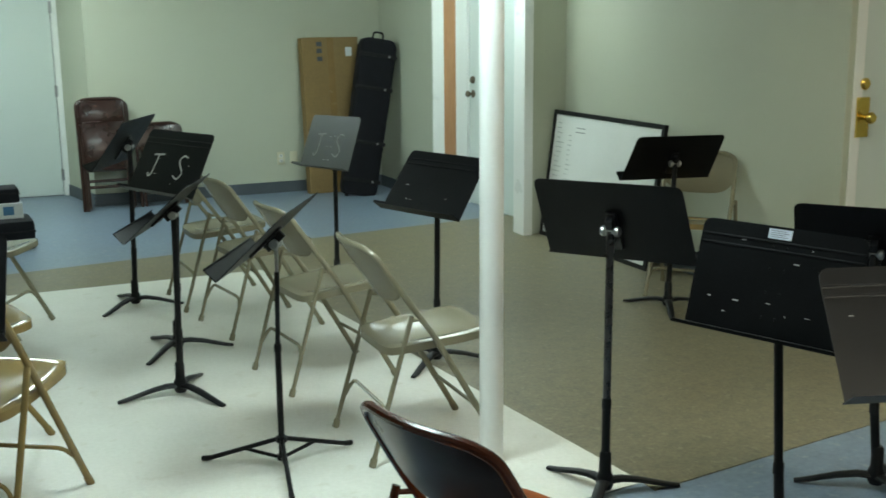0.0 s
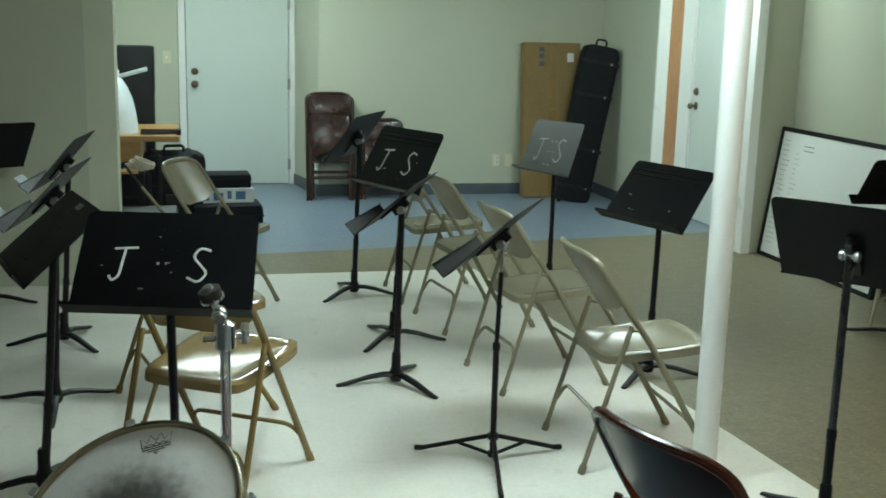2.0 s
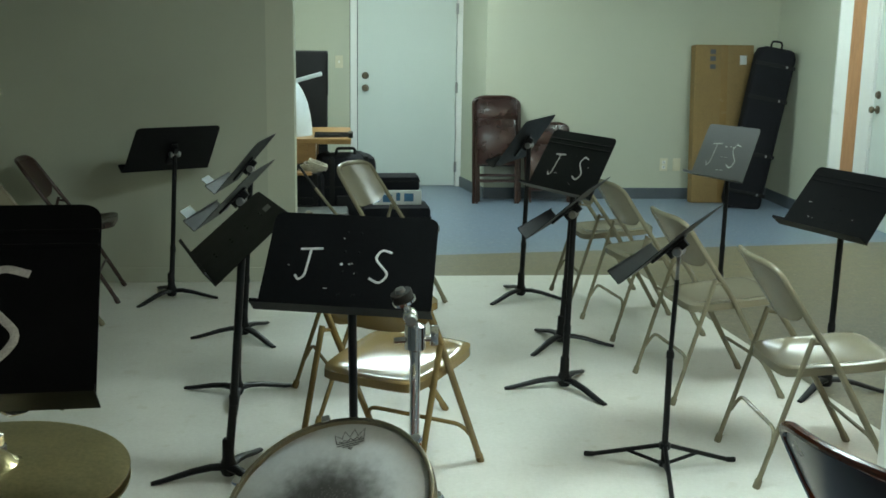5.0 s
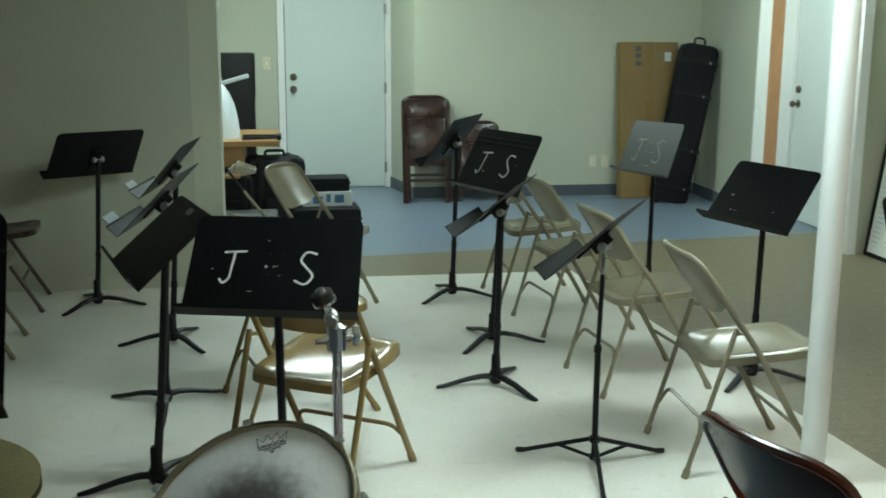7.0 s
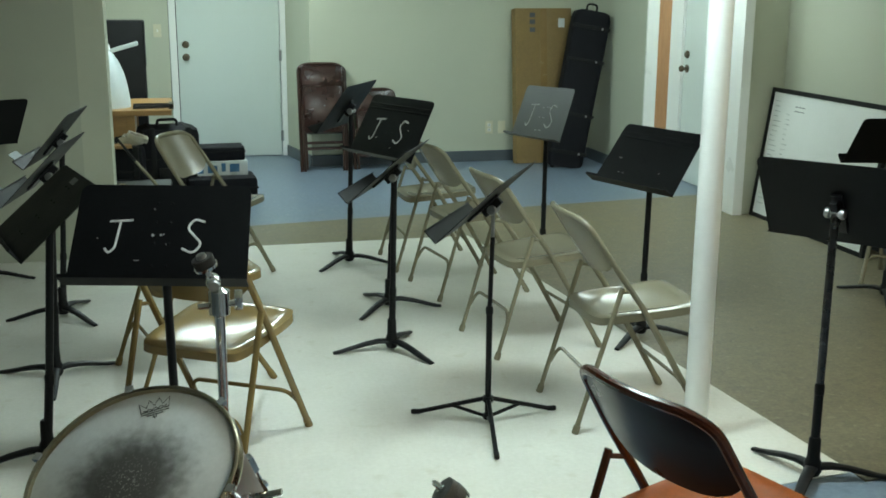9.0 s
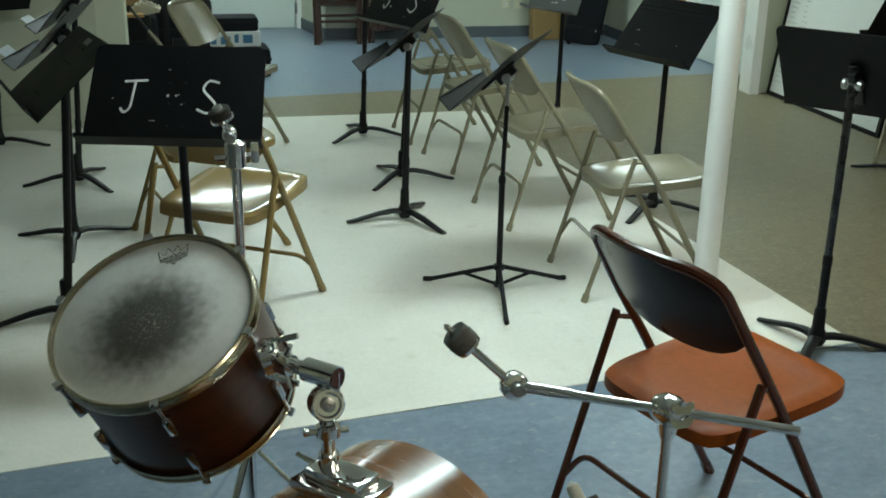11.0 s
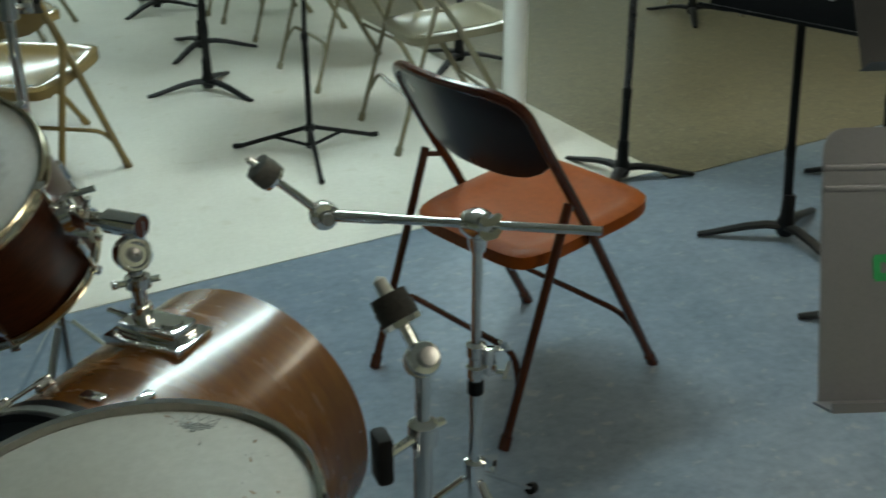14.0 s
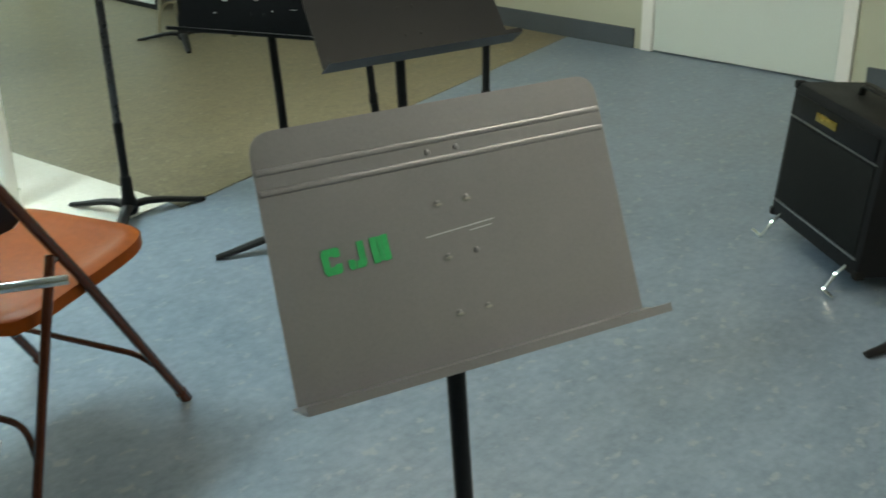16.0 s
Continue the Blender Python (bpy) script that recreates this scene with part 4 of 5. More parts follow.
for k in range(3):
    t = thing("coiled_cable", pose(-0.24 + 0.03 * k, 7.85 - 0.04 * k, 0.47 + 0.02 * k, 12 * k, 8, 30 * k), "pale coiled cable lying on a black bag", "cable", "cables")
    pts = [(0.07 * math.cos(a * 0.42), 0.07 * math.sin(a * 0.42), 0.004 * math.sin(a * 1.3) + 0.0006 * a) for a in range(60)]
    part("coil", tubed(pts, 0.006, 6), material("pale_cable", (0.42, 0.38, 0.30), 0.6), t)
t = thing("leaning_pole", pose(0.14, 7.33, 0.0), "black and beige metal pole leaning on the cases", "pole")
part("lower_tube", tubed([(0, 0, 0.012), (-0.32, 0.02, 0.42)], 0.011, 8), BEIGE_ENAMEL, t, "beige enamelled tube")
part("upper_tube", tubed([(-0.315, 0.02, 0.415), (-0.44, 0.03, 0.585)], 0.009, 8), STAND_BLACK, t, "black tube")
part("foot_cap", tubed([(0.006, 0, 0.0), (-0.012, 0, 0.028)], 0.014, 8), RUBBER, t)
t = thing("wooden_plank", pose(-0.30, 7.74, 0.46, 0, 0, 4), "short brown wooden plank lying on a cable bag", "plank")
part("board", boxed(-0.10, 0.085, -0.06, 0.06, 0, 0.02, bevel=0.003), TABLE_WOOD, t, smooth=False)


# ---- drum kit ----
def lug(parent, r, a, z0, z1, shell_h):
    """A lug box with its tension rod at angle a round a drum of radius r."""
    m = pose(0, 0, 0, 0, 0, math.degrees(a))
    l = part("lug", boxed(r - 0.002, r + 0.016, -0.008, 0.008, z0, z1, bevel=0.005), CHROME, parent, m=m)
    return l


def drum(name, m, r, h, shell_mat, head_mat, label, lugs=6, turn=0.0, rim=CHROME, two_lugs=True):
    """A drum whose top head lies in the plane z = 0 of m; the shell hangs below."""
    t = thing(name, m, label, "drum", "drum kit")
    part("shell", lathed([(r - 0.012, -h), (r, -h), (r, -0.015), (r - 0.012, -0.015), (r - 0.012, -h)], 64), shell_mat, t)
    part("batter_head", lathed([(0, 0.004), (r - 0.006, 0.004), (r + 0.0005, 0.0), (r + 0.0005, -0.010)], 64), head_mat, t, "white coated drum head")
    part("bottom_head", lathed([(0, -h - 0.003), (r - 0.004, -h - 0.003), (r + 0.003, -h), (r + 0.003, -h + 0.008)], 64), HEAD_PLAIN, t)
    for nm, z, s in (("top_hoop", 0.0, 1), ("bottom_hoop", -h, -1)):
        part(nm, lathed([(r + 0.003, z - s * 0.012), (r + 0.008, z - s * 0.014), (r + 0.009, z - s * 0.006), (r + 0.006, z), (r + 0.006, z + s * 0.007), (r + 0.008, z + s * 0.009), (r + 0.005, z + s * 0.0125), (r + 0.000, z + s * 0.010), (r + 0.001, z + s * 0.006), (r + 0.001, z - s * 0.004), (r + 0.003, z - s * 0.012)], 64), rim, t, "chrome counter hoop")
    for k in range(lugs):
        a = turn + 2 * math.pi * k / lugs
        m2 = pose(0, 0, 0, 0, 0, math.degrees(a))
        for z0, z1 in (((-h * 0.36, -h * 0.16), (-h * 0.84, -h * 0.64)) if two_lugs else ((-h * 0.7, -h * 0.3),)):
            l = lug(t, r, a, z0, z1, h)
            up = z0 > -h * 0.5
            part("tension_rod", tubed([(r + 0.010, 0, z1 if up else z0), (r + 0.012, 0, 0.012 if up else -h - 0.012)], 0.003, 8), CHROME, l)
            part("rod_claw", boxed(r + 0.003, r + 0.018, -0.008, 0.008, (0.004 if up else -h - 0.014), (0.014 if up else -h - 0.004), bevel=0.003), CHROME, l)
    return t


def crown_mark(parent, m, size, mat=INK):
    """A small crown-shaped print with a bar under it."""
    lines = [[(-0.5, 0.1), (-0.56, 0.55), (-0.3, 0.3), (-0.18, 0.62), (0.0, 0.32), (0.18, 0.62), (0.3, 0.3), (0.56, 0.55), (0.5, 0.1), (-0.5, 0.1)],
             [(-0.42, 0.2), (-0.3, 0.14), (-0.2, 0.22), (-0.1, 0.14), (0.02, 0.24), (0.12, 0.14), (0.24, 0.24), (0.34, 0.14), (0.42, 0.22)],
             [(-0.5, 0.0), (0.5, 0.0)], [(-0.3, -0.09), (0.3, -0.09)], [(-0.08, -0.18), (0.08, -0.18), (0.0, -0.26), (-0.08, -0.18)]]
    for line in lines:
        part("printed_mark", tubed([(x * size, y * size, 0) for x, y in line], size * 0.022, 5, flat=0.25), mat, parent, "small dark printed mark", m)


def wing(parent, m):
    part("wing_nut", plate(round_outline([(-0.022, 0.004), (-0.012, -0.006), (0.012, -0.006), (0.022, 0.004), (0.018, 0.012), (0, 0.004), (-0.018, 0.012)], (0.003,) * 7, 2), 0.006), CHROME, parent, "", m)


TOM = Matrix.Translation((0.003, 1.539, 0.771)) @ towards((-0.295, -0.428, 0.854), (0.99, 0.0, 0.2))
tom = drum("tom_drum", TOM, 0.178, 0.228, TOM_WOOD, HEAD_WORN, "dark mahogany tom drum with a worn white head, tilted", 6, 0.45, NICKEL)
crown_mark(tom, pose(0.052, 0.119, 0.0044, 0, 0, -4), 0.050)
BASS_A, BASS_B = Vector((0.142, 1.162, 0.268)), Vector((0.438, 1.433, 0.268))
AXIS = (BASS_B - BASS_A).normalized()


def bass_drum():
    m = Matrix.Translation(BASS_A) @ towards(AXIS, (0, 0, 1))
    t = thing("bass_drum", m, "glossy walnut bass drum lying on its side on the floor", "drum", "drum kit")
    L, r = (BASS_B - BASS_A).length, 0.258
    part("shell", lathed([(r - 0.014, 0.0), (r, 0.0), (r, L + 0.018), (r - 0.003, L + 0.022), (r - 0.014, L + 0.022), (r - 0.014, 0.0)], 96), BASS_WOOD, t)
    part("front_head", lathed([(0, -0.012), (r - 0.01, -0.012), (r + 0.002, -0.006), (r + 0.002, 0.01)], 64), BLACK_HEAD, t, "black drum head")
    part("rear_head", lathed([(0, L + 0.012), (r - 0.02, L + 0.012), (r - 0.0145, L + 0.006), (r - 0.0145, L - 0.01)], 64), BLACK_HEAD, t)
    for nm, z, s in (("front_hoop", 0.0, -1),):
        k = 0.008 if s < 0 else 0.001
        hoop = part(nm, lathed([(r + 0.0005, z - s * 0.012), (r + k, z - s * 0.012), (r + k, z + s * 0.03), (r - 0.004, z + s * 0.032), (r + 0.0005, z - s * 0.012)], 96), STAND_BLACK if s < 0 else BASS_WOOD, t, "bass drum hoop")
        if s < 0:
            part("inlay", lathed([(r + 0.0075, -0.022), (r + 0.0092, -0.021), (r + 0.0092, -0.006), (r + 0.0075, -0.005)], 96), GREY_PANEL, hoop, "pale inlaid band")
    for k in range(8):
        a = 2 * math.pi * (k + 0.35) / 8
        mm = pose(0, 0, 0, 0, 0, math.degrees(a))
        for z, s in ((0.0, -1),):
            l = part("lug", boxed(r - 0.002, r + 0.018, -0.01, 0.01, z - s * 0.075 - 0.016, z - s * 0.075 + 0.016, bevel=0.006), CHROME, t, m=mm)
            part("tension_rod", tubed([(r + 0.013, 0, z - s * 0.075), (r + 0.016, 0, z + s * 0.025)], 0.0035, 8), CHROME, l)
            part("claw", boxed(r + 0.008, r + 0.026, -0.016, 0.016, min(z + s * 0.0, z + s * 0.036), max(z + s * 0.0, z + s * 0.036), bevel=0.005), CHROME, l, "chrome hoop claw")
    for s in (-1, 1):
        part("spur", tubed([(-0.13, s * 0.215, 0.09), (-0.252, s * 0.37, -0.02)], 0.009, 10), CHROME, t)
    # mounting plate on top: x points up here
    pl = part("mount_plate", boxed(r - 0.008, r + 0.010, -0.102, 0.048, 0.188, 0.284, bevel=0.004), CHROME, t, "chrome tom mounting plate")
    part("mount_block", boxed(r + 0.008, r + 0.030, -0.085, 0.030, 0.205, 0.268, bevel=0.006), CHROME, pl)
    part("socket", tubed([(r + 0.03, -0.058, 0.240), (r + 0.05, -0.058, 0.240)], 0.018, 16), CHROME, pl)
    part("socket", tubed([(r + 0.03, 0.005, 0.236), (r + 0.036, 0.005, 0.236)], 0.018, 16), CHROME, pl)
    part("thumb_bolt", tubed([(r + 0.026, -0.08, 0.232), (r + 0.030, -0.122, 0.232)], 0.005, 8), CHROME, pl)
    for z in (0.31,):
        part("badge", boxed(r - 0.001, r + 0.006, -0.02, 0.02, 0.035, 0.055, bevel=0.002), CHROME, t)
    return m


BASS = bass_drum()


def tom_arm():
    """The L-shaped arm from the bass drum's plate to the tom."""
    foot = BASS @ Vector((0.305, -0.058, 0.240))
    t = thing("tom_mount", pose(*foot), "chrome jointed arm that carries the tom drum", "drum mount", "drum kit")
    knee = Vector((foot.x - 0.002, foot.y + 0.004, foot.z + 0.095))
    head = TOM @ Vector((0.160, -0.098, -0.079))
    k, h = knee - foot, head - foot
    part("post", tubed([(0, 0, -0.03), k], 0.012, 16), CHROME, t)
    lock = part("memory_lock", lathed([(0.012, 0.035), (0.021, 0.037), (0.021, 0.055), (0.012, 0.057)], 16), CHROME, t)
    part("lock_bolt", tubed([(-0.036, 0, 0.046), (0.034, 0, 0.046)], 0.006, 8), CHROME, lock)
    part("lock_head", boxed(-0.042, -0.033, -0.006, 0.006, 0.040, 0.052, bevel=0.002), CHROME, lock)
    face = Matrix.Translation(k) @ towards((0.12, -0.95, 0.25))
    joint = part("ball_joint", lathed([(0, -0.02), (0.024, -0.019), (0.030, -0.012), (0.030, 0.012), (0.026, 0.018), (0.022, 0.018), (0.020, 0.012), (0, 0.012)], 28, face), CHROME, t)
    part("joint_screw", lathed([(0, 0.010), (0.012, 0.011), (0.012, 0.02), (0.004, 0.022), (0, 0.018)], 12, face), DULL_STEEL, joint)
    top = k + Vector((0.008, 0.006, 0.046))
    way = (top - h).normalized()
    way = Vector((way.x, way.y, way.z * 0.25)).normalized()
    part("elbow", tubed([top - way * 0.05, top + way * 0.016], 0.0205, 20), CHROME, t)
    part("elbow_end", lathed([(0, 0.0), (0.017, 0.0), (0.018, 0.003), (0, 0.004)], 20, Matrix.Translation(top + way * 0.0145) @ towards(way)), RUST_ENAMEL, t)
    part("neck", boxed(-0.016, 0.016, -0.013, 0.013, -0.045, 0.012, bevel=0.005), CHROME, t, m=Matrix.Translation(top))
    part("arm", tubed([top - way * 0.04, h], 0.013, 14), CHROME, t)
    sleeve = part("arm_clamp", tubed([h + way * 0.032, h + way * 0.058], 0.019, 14), CHROME, t)
    for sx in (-1, 1):
        part("clamp_bolt", tubed([h + way * 0.045 + Vector((0, 0, 0.012 * sx)), h + way * 0.047 + Vector((0.006, -0.012, 0.040 * sx))], 0.005, 8), CHROME, sleeve)
    br = part("bracket", lathed([(0, -0.006), (0.034, -0.005), (0.034, 0.012), (0.02, 0.024), (0, 0.026)], 20, Matrix.Translation(h) @ towards(TOM.to_3x3() @ Vector((1, 0, 0)))), CHROME, t, "chrome tom bracket")
    for s in (-1, 1):
        part("wing_bolt", tubed([h + Vector((0.0, 0.0, 0.03 * s)), h + Vector((0.055, -0.02, 0.045 * s))], 0.006, 8), CHROME, br)


tom_arm()
snare = drum("snare_drum", pose(0.151, 0.55, 0.788, -1.7, -1.7, 0), 0.182, 0.14, DULL_STEEL, HEAD_PLAIN, "chrome snare drum with a scuffed white head", 8, 0.2, two_lugs=False)
crown_mark(snare, pose(0.095, 0.115, 0.0044, 0, 0, -35), 0.036, GREY_PANEL)
rng = random.Random(11)
for k in range(34):
    a, d = rng.uniform(-0.5, 1.1), rng.uniform(0.10, 0.165)
    part("scuff", boxed(0, rng.uniform(0.002, 0.008), 0, 0.0016, 0.0042, 0.0046), NYLON if k % 3 else TABLE_WOOD, snare, m=pose(d * math.cos(a), d * math.sin(a), 0, 0, 0, rng.uniform(0, 180)), smooth=False)
t = thing("snare_stand", pose(0.151, 0.55, 0.0), "chrome basket stand that carries the snare drum", "drum stand", "drum kit")
part("tube", tubed([(0, 0, 0.12), (0, 0, 0.58)], 0.0125, 14), CHROME, t)
for k in range(3):
    a = radians(60 + 120 * k)
    part("leg", tubed([(0, 0, 0.32), (0.26 * math.cos(a), 0.26 * math.sin(a), 0.01)], 0.008, 10), CHROME, t)
    part("basket_arm", tubed(rounded([(0, 0, 0.56), (0.17 * math.cos(a), 0.17 * math.sin(a), 0.62), (0.195 * math.cos(a), 0.195 * math.sin(a), 0.665)], 0.02), 0.007, 10), CHROME, t)


def stand_legs(t, r=0.26, h=0.33, turn=30):
    for k in range(3):
        a = radians(turn + 120 * k)
        leg = part("leg", tubed([(0.02 * math.cos(a), 0.02 * math.sin(a), h), (r * math.cos(a), r * math.sin(a), 0.014)], 0.008, 10, flat=0.6), CHROME, t)
        part("rubber_foot", tubed([(r * 0.96 * math.cos(a), r * 0.96 * math.sin(a), 0.022), (r * 1.03 * math.cos(a), r * 1.03 * math.sin(a), 0.012)], 0.012, 10), RUBBER, leg)


def tilter(t, at, up, felt, r=0.021, long=0.05, slim=False):
    """A cymbal tilter: toothed joint, rod, felts and wing nut; up is the rod's way."""
    up = Vector(up).normalized()
    m = Matrix.Translation(at) @ towards(up)
    side = towards(up).to_3x3() @ Vector((0, 1, 0))
    part("tilter_joint", lathed([(0, -0.019), (r * 0.5, -0.019), (r * 0.58, -0.013), (r, -0.011), (r + 0.002, -0.008), (r + 0.002, -0.003), (r * 0.8, -0.001), (r * 0.8, 0.001), (r + 0.002, 0.003), (r + 0.002, 0.008), (r, 0.011), (r * 0.58, 0.013), (r * 0.5, 0.019), (0, 0.019)], 20, Matrix.Translation(at) @ towards(side)), CHROME, t, "chrome tilter joint")
    part("joint_bolt", lathed([(0, 0.016), (0.011, 0.016), (0.01, 0.027), (0, 0.028)], 12, Matrix.Translation(at) @ towards(-side)), DULL_STEEL, t)
    part("rod", lathed([(0, 0.0), (0.0065, 0.0), (0.0065, long + (0.016 if slim else 0.03)), (0, long + (0.016 if slim else 0.03))], 12, m), CHROME, t)
    part("cup", lathed([(0, long - 0.012), (0.022, long - 0.01), (0.023, long - 0.004), (0, long - 0.003)], 20, m), CHROME, t)
    w = 0.0205 if felt is DARK_FELT else 0.023
    part("lower_felt", lathed([(0, long - 0.003), (w, long - 0.003), (w + 0.001, long + 0.011), (w, long + 0.013), (0, long + 0.013)], 20, m), felt, t, "thick felt washer")
    if slim:
        part("wing_cap", lathed([(0, long + 0.012), (0.010, long + 0.013), (0.009, long + 0.020), (0, long + 0.022)], 12, m), DULL_STEEL, t)
        return
    tip = 0.008 if felt is DARK_FELT else 0.0055
    part("upper_felt", lathed([(0, long + 0.013), (w - 0.001, long + 0.013), (w, long + 0.015), (w - 0.001, long + 0.026), (0, long + 0.026)], 20, m), felt, t, "thick felt washer")
    part("nylon_sleeve", lathed([(0, long + 0.026), (tip, long + 0.026), (tip * 0.85, long + 0.043), (0, long + 0.048)], 12, m), NYLON if felt is DARK_FELT else CHROME, t)


def boom_stand():
    b = Vector((0.781, 1.135, 0.0))
    t = thing("boom_stand", pose(*b), "chrome boom cymbal stand with bare felts", "cymbal stand", "drum kit")
    part("lower_tube", tubed([(0, 0, 0.05), (0, 0, 0.475)], 0.0115, 14), CHROME, t)
    part("upper_tube", tubed([(0, 0, 0.465), (0, 0, 0.71)], 0.0090, 14), CHROME, t)
    part("rubber_band", lathed([(0.0115, 0.412), (0.0138, 0.414), (0.0138, 0.438), (0.0115, 0.440)], 16), RUBBER, t)
    part("clamp", lathed([(0.0118, 0.446), (0.0165, 0.449), (0.0165, 0.466), (0.0135, 0.470), (0.0135, 0.484), (0.0168, 0.488), (0.0168, 0.508), (0.0095, 0.513)], 18), CHROME, t, "chrome height clamp")
    part("clamp_ear", boxed(0.010, 0.030, -0.022, -0.004, 0.452, 0.504, bevel=0.005), CHROME, t)
    part("clamp_bolt", tubed([(0.012, -0.008, 0.497), (0.048, -0.020, 0.502)], 0.0045, 8), CHROME, t)
    part("clamp_bolt", tubed([(0.012, -0.008, 0.458), (0.046, -0.026, 0.456)], 0.0045, 8), CHROME, t)
    wing(t, Matrix.Translation((0.046, -0.019, 0.502)) @ towards((0.8, -0.5, 0.5)))
    wing(t, Matrix.Translation((0.044, -0.025, 0.456)) @ towards((0.8, -0.6, -0.3)))
    part("leg_clamp", lathed([(0.0115, 0.232), (0.019, 0.236), (0.019, 0.272), (0.0115, 0.276)], 18), CHROME, t, "chrome leg clamp")
    wing(t, Matrix.Translation((0.030, -0.018, 0.256)) @ towards((0.8, -0.5, 0.2)))
    joint = Vector((0.563, 1.243, 0.737)) - b
    mid = Vector((0, 0, 0.727))
    part("boom_arm", tubed([joint, mid, mid + (mid - joint).normalized() * 0.195], 0.0075, 12), CHROME, t)
    part("knurled_sleeve", tubed([joint * 0.95 + mid * 0.05, joint * 0.62 + mid * 0.38], 0.0095, 12), CHROME, t)
    part("boom_clamp", lathed([(0, -0.024), (0.021, -0.022), (0.026, -0.008), (0.026, 0.008), (0.021, 0.022), (0, 0.024)], 20, Matrix.Translation(mid) @ towards((0.35, -0.9, 0.15))), CHROME, t, "chrome boom clamp")
    part("boom_neck", lathed([(0.012, 0.68), (0.015, 0.69), (0.017, 0.715), (0.012, 0.73)], 16), CHROME, t)
    for z in (0.012, -0.012):
        wing(t, Matrix.Translation(mid + Vector((0.01, -0.025, z))) @ towards((0.2, -0.9, 0.3)))
    tilter(t, joint, (-0.092, 0.007, 0.089), FELT, 0.021, 0.112)
    stand_legs(t, 0.28, 0.235, 40)


def near_cymbal_stand():
    b = Vector((0.473, 0.606, 0.0))
    t = thing("cymbal_stand", pose(*b), "chrome cymbal stand with dark felts and no cymbal", "cymbal stand", "drum kit")
    part("lower_tube", tubed([(0, 0, 0.05), (0, 0, 0.755)], 0.0105, 14), CHROME, t)
    part("upper_tube", tubed([(0, 0, 0.745), (0, 0, 0.845)], 0.008, 14), CHROME, t)
    part("clamp", lathed([(0.0105, 0.744), (0.016, 0.747), (0.016, 0.772), (0.008, 0.778)], 18), CHROME, t)
    part("clamp_bolt", tubed([(0.026, 0.006, 0.764), (0.0, 0.0, 0.760), (-0.044, -0.012, 0.752)], 0.0055, 8), CHROME, t)
    part("clamp_grip", boxed(-0.060, -0.042, -0.026, 0.004, 0.722, 0.780, bevel=0.006), RUBBER, t, "black rubber grip")
    tilter(t, Vector((0, 0, 0.850)), (-0.28, 0.62, 0.80), DARK_FELT, 0.0165, 0.050)
    stand_legs(t, 0.26, 0.33, 100)


def far_cymbal_stand():
    b = Vector((0.165, 1.82, 0.0))
    t = thing("cymbal_stand", pose(*b), "tall straight chrome cymbal stand behind the tom drum", "cymbal stand", "drum kit")
    part("lower_tube", tubed([(0, 0, 0.05), (0, 0, 0.62)], 0.0125, 14), CHROME, t)
    part("upper_tube", tubed([(0, 0, 0.60), (0, 0, 1.01)], 0.010, 14), CHROME, t)
    part("clamp", lathed([(0.011, 0.955), (0.02, 0.96), (0.02, 1.005), (0.01, 1.01)], 18), CHROME, t)
    part("clamp_bolt", tubed([(-0.04, 0, 0.975), (0.042, 0, 0.98)], 0.006, 8), CHROME, t)
    part("clamp_wing", boxed(0.028, 0.044, -0.006, 0.006, 0.965, 1.005, bevel=0.004), CHROME, t)
    tilter(t, Vector((-0.010, 0, 1.024)), (-0.35, -0.15, 0.9), DARK_FELT, 0.012, 0.040, slim=True)
    stand_legs(t, 0.27, 0.33, 0)


boom_stand()
near_cymbal_stand()
far_cymbal_stand()


def hi_hat():
    b = Vector((-0.432, 1.235, 0.0))
    t = thing("hi_hat", pose(*b), "pair of bronze hi-hat cymbals on a chrome stand", "cymbals", "drum kit")
    part("stand_tube", tubed([(0, 0, 0.05), (0, 0, 0.93)], 0.0115, 14), CHROME, t)
    part("pull_rod", tubed([(0, 0, 0.9), (0, 0, 1.24)], 0.0035, 10), CHROME, t)
    prof = [(0.006, 0.028), (0.026, 0.024), (0.04, 0.012), (0.10, 0.006), (0.15, 0.002), (0.18, -0.003)]
    for nm, z, s in (("top_cymbal", 0.985, 1), ("bottom_cymbal", 0.968, -1)):
        pr = [(r, z + s * (h + 0.003)) for r, h in prof] + [(r, z + s * h) for r, h in reversed(prof)]
        cy = part(nm, lathed(pr + [pr[0]], 64), CYMBAL, t, "lathed bronze cymbal", pose(0, 0, 0, 2, 0, 0))
        if s > 0:
            for k, (x0, x1, y) in enumerate(((0.03, 0.085, -0.115), (0.045, 0.10, -0.128), (0.05, 0.075, -0.105))):
                part("faded_print", boxed(x0, x1, y, y + 0.003, z + 0.0085, z + 0.0092), OLD_BRASS, cy, smooth=False)
    part("clutch", lathed([(0.004, 1.01), (0.013, 1.012), (0.013, 1.025), (0.009, 1.028), (0.009, 1.05), (0.013, 1.053), (0.013, 1.07), (0.004, 1.072)], 16), CHROME, t, "chrome clutch")
    part("clutch_bolt", tubed([(0.008, 0, 1.06), (0.035, -0.006, 1.062)], 0.004, 8), CHROME, t)
    wing(t, pose(0.035, -0.006, 1.062, 60, 0, 40))
    part("felt", lathed([(0.004, 1.0), (0.016, 1.0), (0.016, 1.011), (0.004, 1.011)], 16), FELT, t)
    stand_legs(t, 0.27, 0.3, 70)


hi_hat()


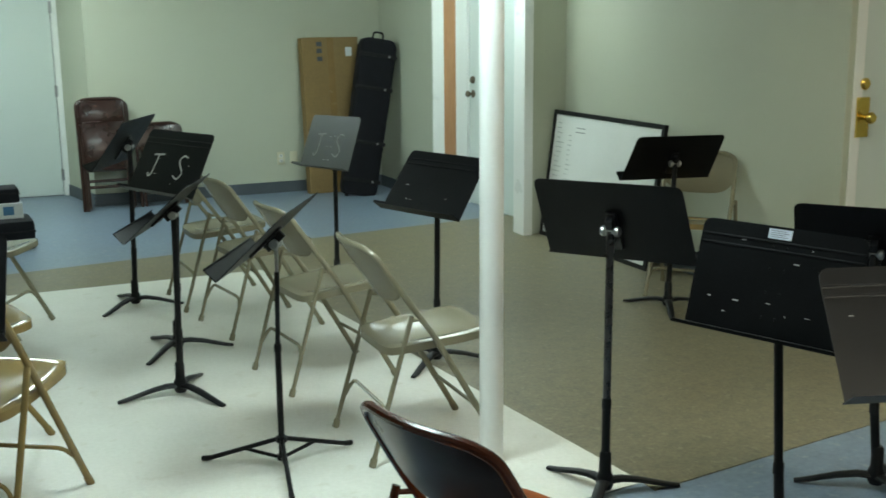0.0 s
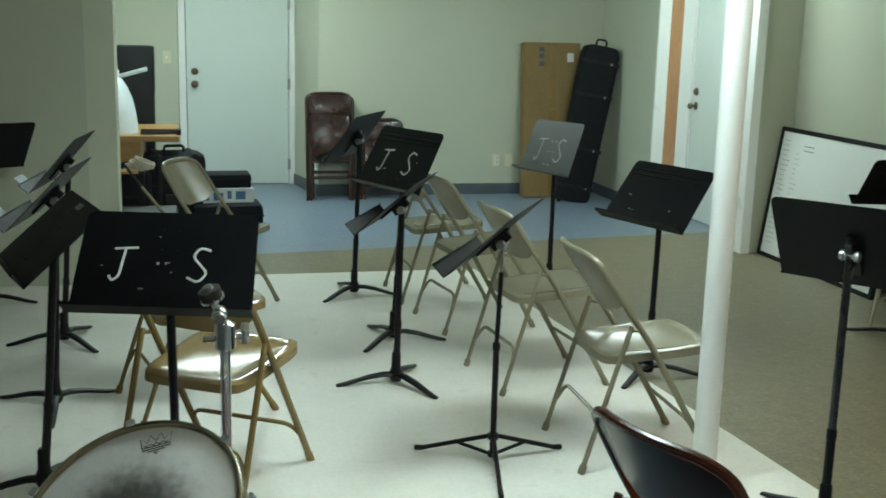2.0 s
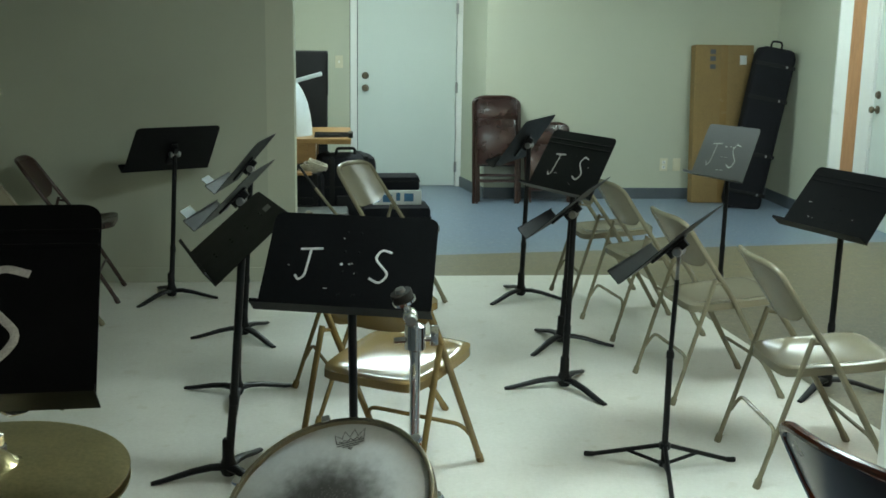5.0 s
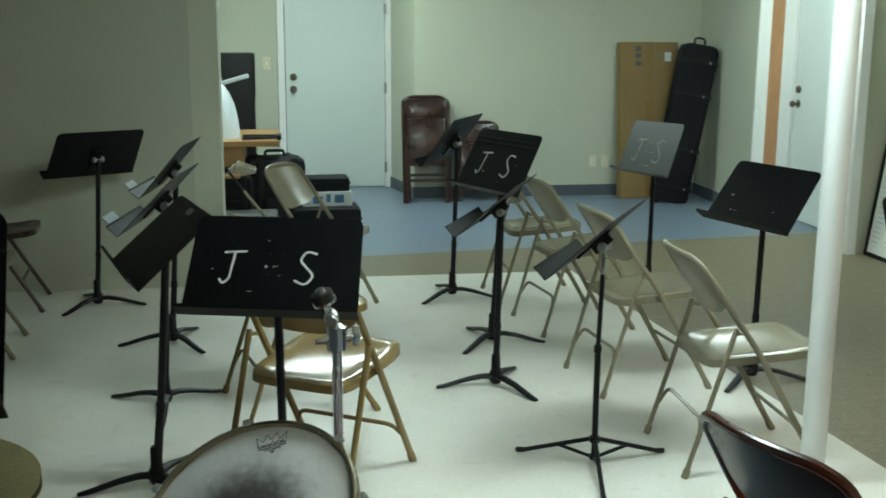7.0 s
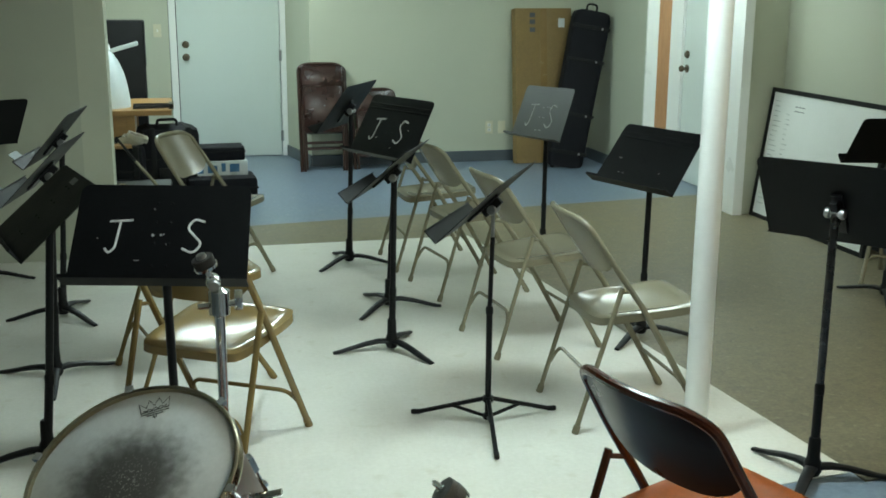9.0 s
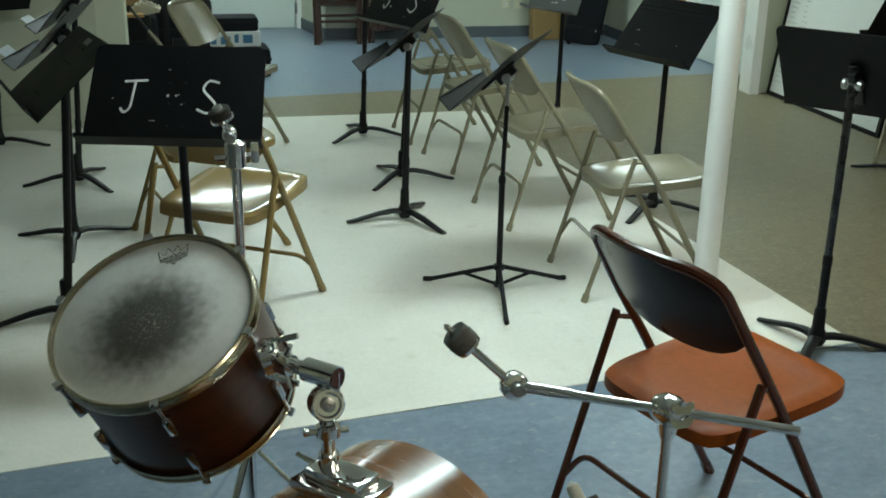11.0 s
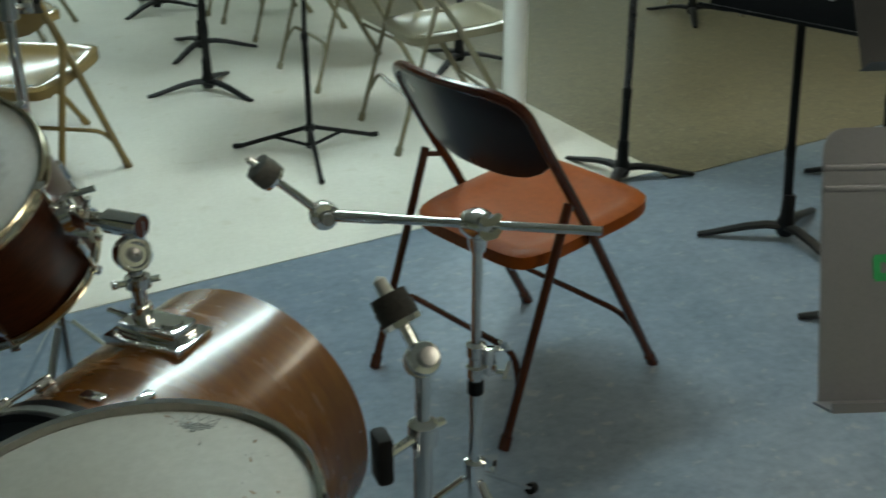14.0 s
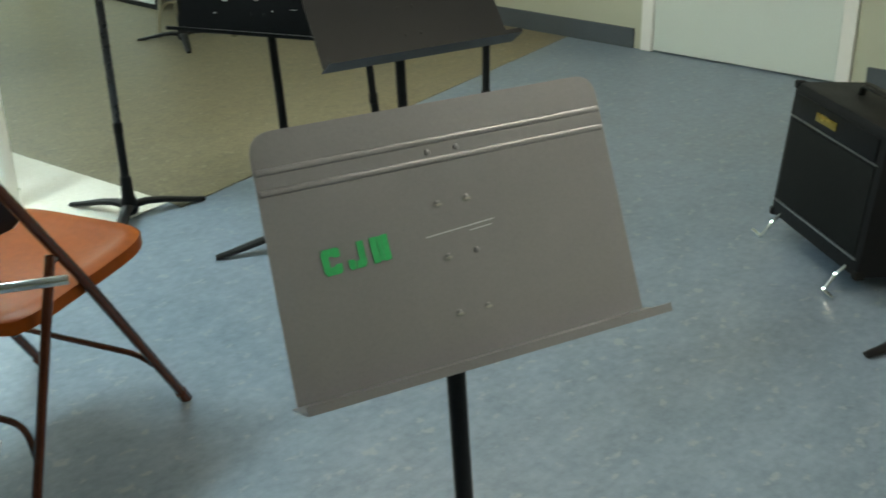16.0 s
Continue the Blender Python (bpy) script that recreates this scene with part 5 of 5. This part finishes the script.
def side_stand():
    """The low chrome stand with a rubber-ended arm, beside the bass drum."""
    b = Vector((-0.235, 0.99, 0.0))
    t = thing("percussion_stand", pose(*b), "chrome percussion stand with black rubber-tipped arms", "stand", "drum kit")
    part("tube", tubed([(0, 0, 0.04), (0, 0, 0.69)], 0.012, 14), DARK_STEEL, t)
    part("clamp", lathed([(0.012, 0.60), (0.02, 0.604), (0.02, 0.64), (0.012, 0.645)], 16), CHROME, t)
    part("top_clamp", lathed([(0.012, 0.665), (0.019, 0.668), (0.019, 0.70), (0.0, 0.704)], 16), CHROME, t)
    part("arm", tubed([(0, 0, 0.683), (0.165, 0.012, 0.676)], 0.0075, 10), DARK_STEEL, t)
    part("arm_band", tubed([(0.105, 0.008, 0.678), (0.118, 0.009, 0.678)], 0.010, 10), BRASS, t)
    part("rubber_end", tubed(rounded([(0.135, 0.01, 0.677), (0.198, 0.014, 0.674), (0.197, 0.03, 0.72)], 0.012), 0.0145, 10), RUBBER, t, "black rubber end cap")
    part("strut", tubed([(0.02, 0, 0.635), (0.06, 0.004, 0.655), (0.085, 0.006, 0.676)], 0.006, 8), RUBBER, t)
    part("wire", tubed([(-0.005, 0, 0.70), (-0.022, 0.02, 0.745), (-0.035, 0.03, 0.79)], 0.003, 8), CHROME, t)
    part("wire", tubed([(-0.016, 0, 0.66), (-0.02, 0.01, 0.71), (-0.022, 0.02, 0.745)], 0.0025, 8), CHROME, t)
    part("beater", tubed([(-0.035, 0.03, 0.79), (-0.06, 0.04, 0.85)], 0.016, 10), RUBBER, t, "black rubber beater")
    part("lower_arm", tubed([(0, 0, 0.665), (-0.09, -0.01, 0.645)], 0.009, 10), DARK_STEEL, t)
    part("knob", lathed([(0, -0.01), (0.016, -0.008), (0.016, 0.008), (0, 0.01)], 14, pose(-0.035, -0.02, 0.62, 70, 0, 0)), NYLON, t)
    for z, x in ((0.62, 0.05), (0.59, 0.04), (0.56, -0.05)):
        part("bolt", tubed([(0, 0, z), (x, -0.02, z)], 0.005, 8), CHROME, t)
    for child in t.children:
        child.location.z = -0.036
    stand_legs(t, 0.25, 0.3, 15)


side_stand()


# ---- amplifier ----
def amplifier():
    u = Vector((-0.60, -0.80, 0)).normalized()
    n = Vector((-0.80, 0.60, 0))
    m = Matrix((u, -n, Vector((0, 0, 1)))).transposed().to_4x4()
    m.translation = (3.16, 0.85, 0.0)
    t = thing("guitar_amplifier", m, "black combo guitar amplifier tilted back on chrome legs", "amplifier")
    tilt = pose(0, 0, 0.06, -5)
    w, h, d = 0.25, 0.425, 0.25
    cab = part("cabinet", boxed(-w, w, 0, d, 0, h, bevel=0.014), CASE_VINYL, t, m=tilt)
    part("baffle", boxed(-w + 0.025, w - 0.025, -0.004, 0.02, 0.06, h - 0.11, bevel=0.003), GRILLE, cab, "dark grille cloth")
    part("control_panel", boxed(-w + 0.03, w - 0.03, -0.006, 0.015, h - 0.095, h - 0.03, bevel=0.003), STAND_BLACK, cab)
    part("name_badge", boxed(-0.09, 0.02, -0.010, -0.005, h - 0.075, h - 0.05, bevel=0.002), BRASS, cab, "dull gold badge")
    part("handle", tubed(rounded([(-0.10, d / 2, h - 0.005), (-0.09, d / 2, h + 0.03), (0.09, d / 2, h + 0.03), (0.10, d / 2, h - 0.005)], 0.03), 0.012, 8, flat=0.6), RUBBER, cab, "black strap handle")
    part("piping", boxed(-w + 0.018, w - 0.018, -0.005, -0.001, 0.05, 0.056), DULL_STEEL, cab, smooth=False)
    part("piping", boxed(-w + 0.018, w - 0.018, -0.005, -0.001, h - 0.103, h - 0.099), DULL_STEEL, cab, smooth=False)
    for x in (-w, w):
        for z in (0, h):
            part("corner", boxed(x - 0.022 if x > 0 else x - 0.003, x + 0.003 if x > 0 else x + 0.022, -0.003, 0.03, z - 0.003 if z == 0 else z - 0.022, z + 0.022 if z == 0 else z + 0.003, bevel=0.006), RUBBER, cab)
    for s in (-1, 1):
        part("tilt_leg", tubed(rounded([(s * (w + 0.004) - 0.06 * s, 0.06, 0.12), (s * w - 0.06 * s, -0.02, 0.055), (s * w - 0.06 * s, -0.055, 0.006), (s * w - 0.005 * s, -0.055, 0.006)], 0.008), 0.006, 8), CHROME, t)


amplifier()
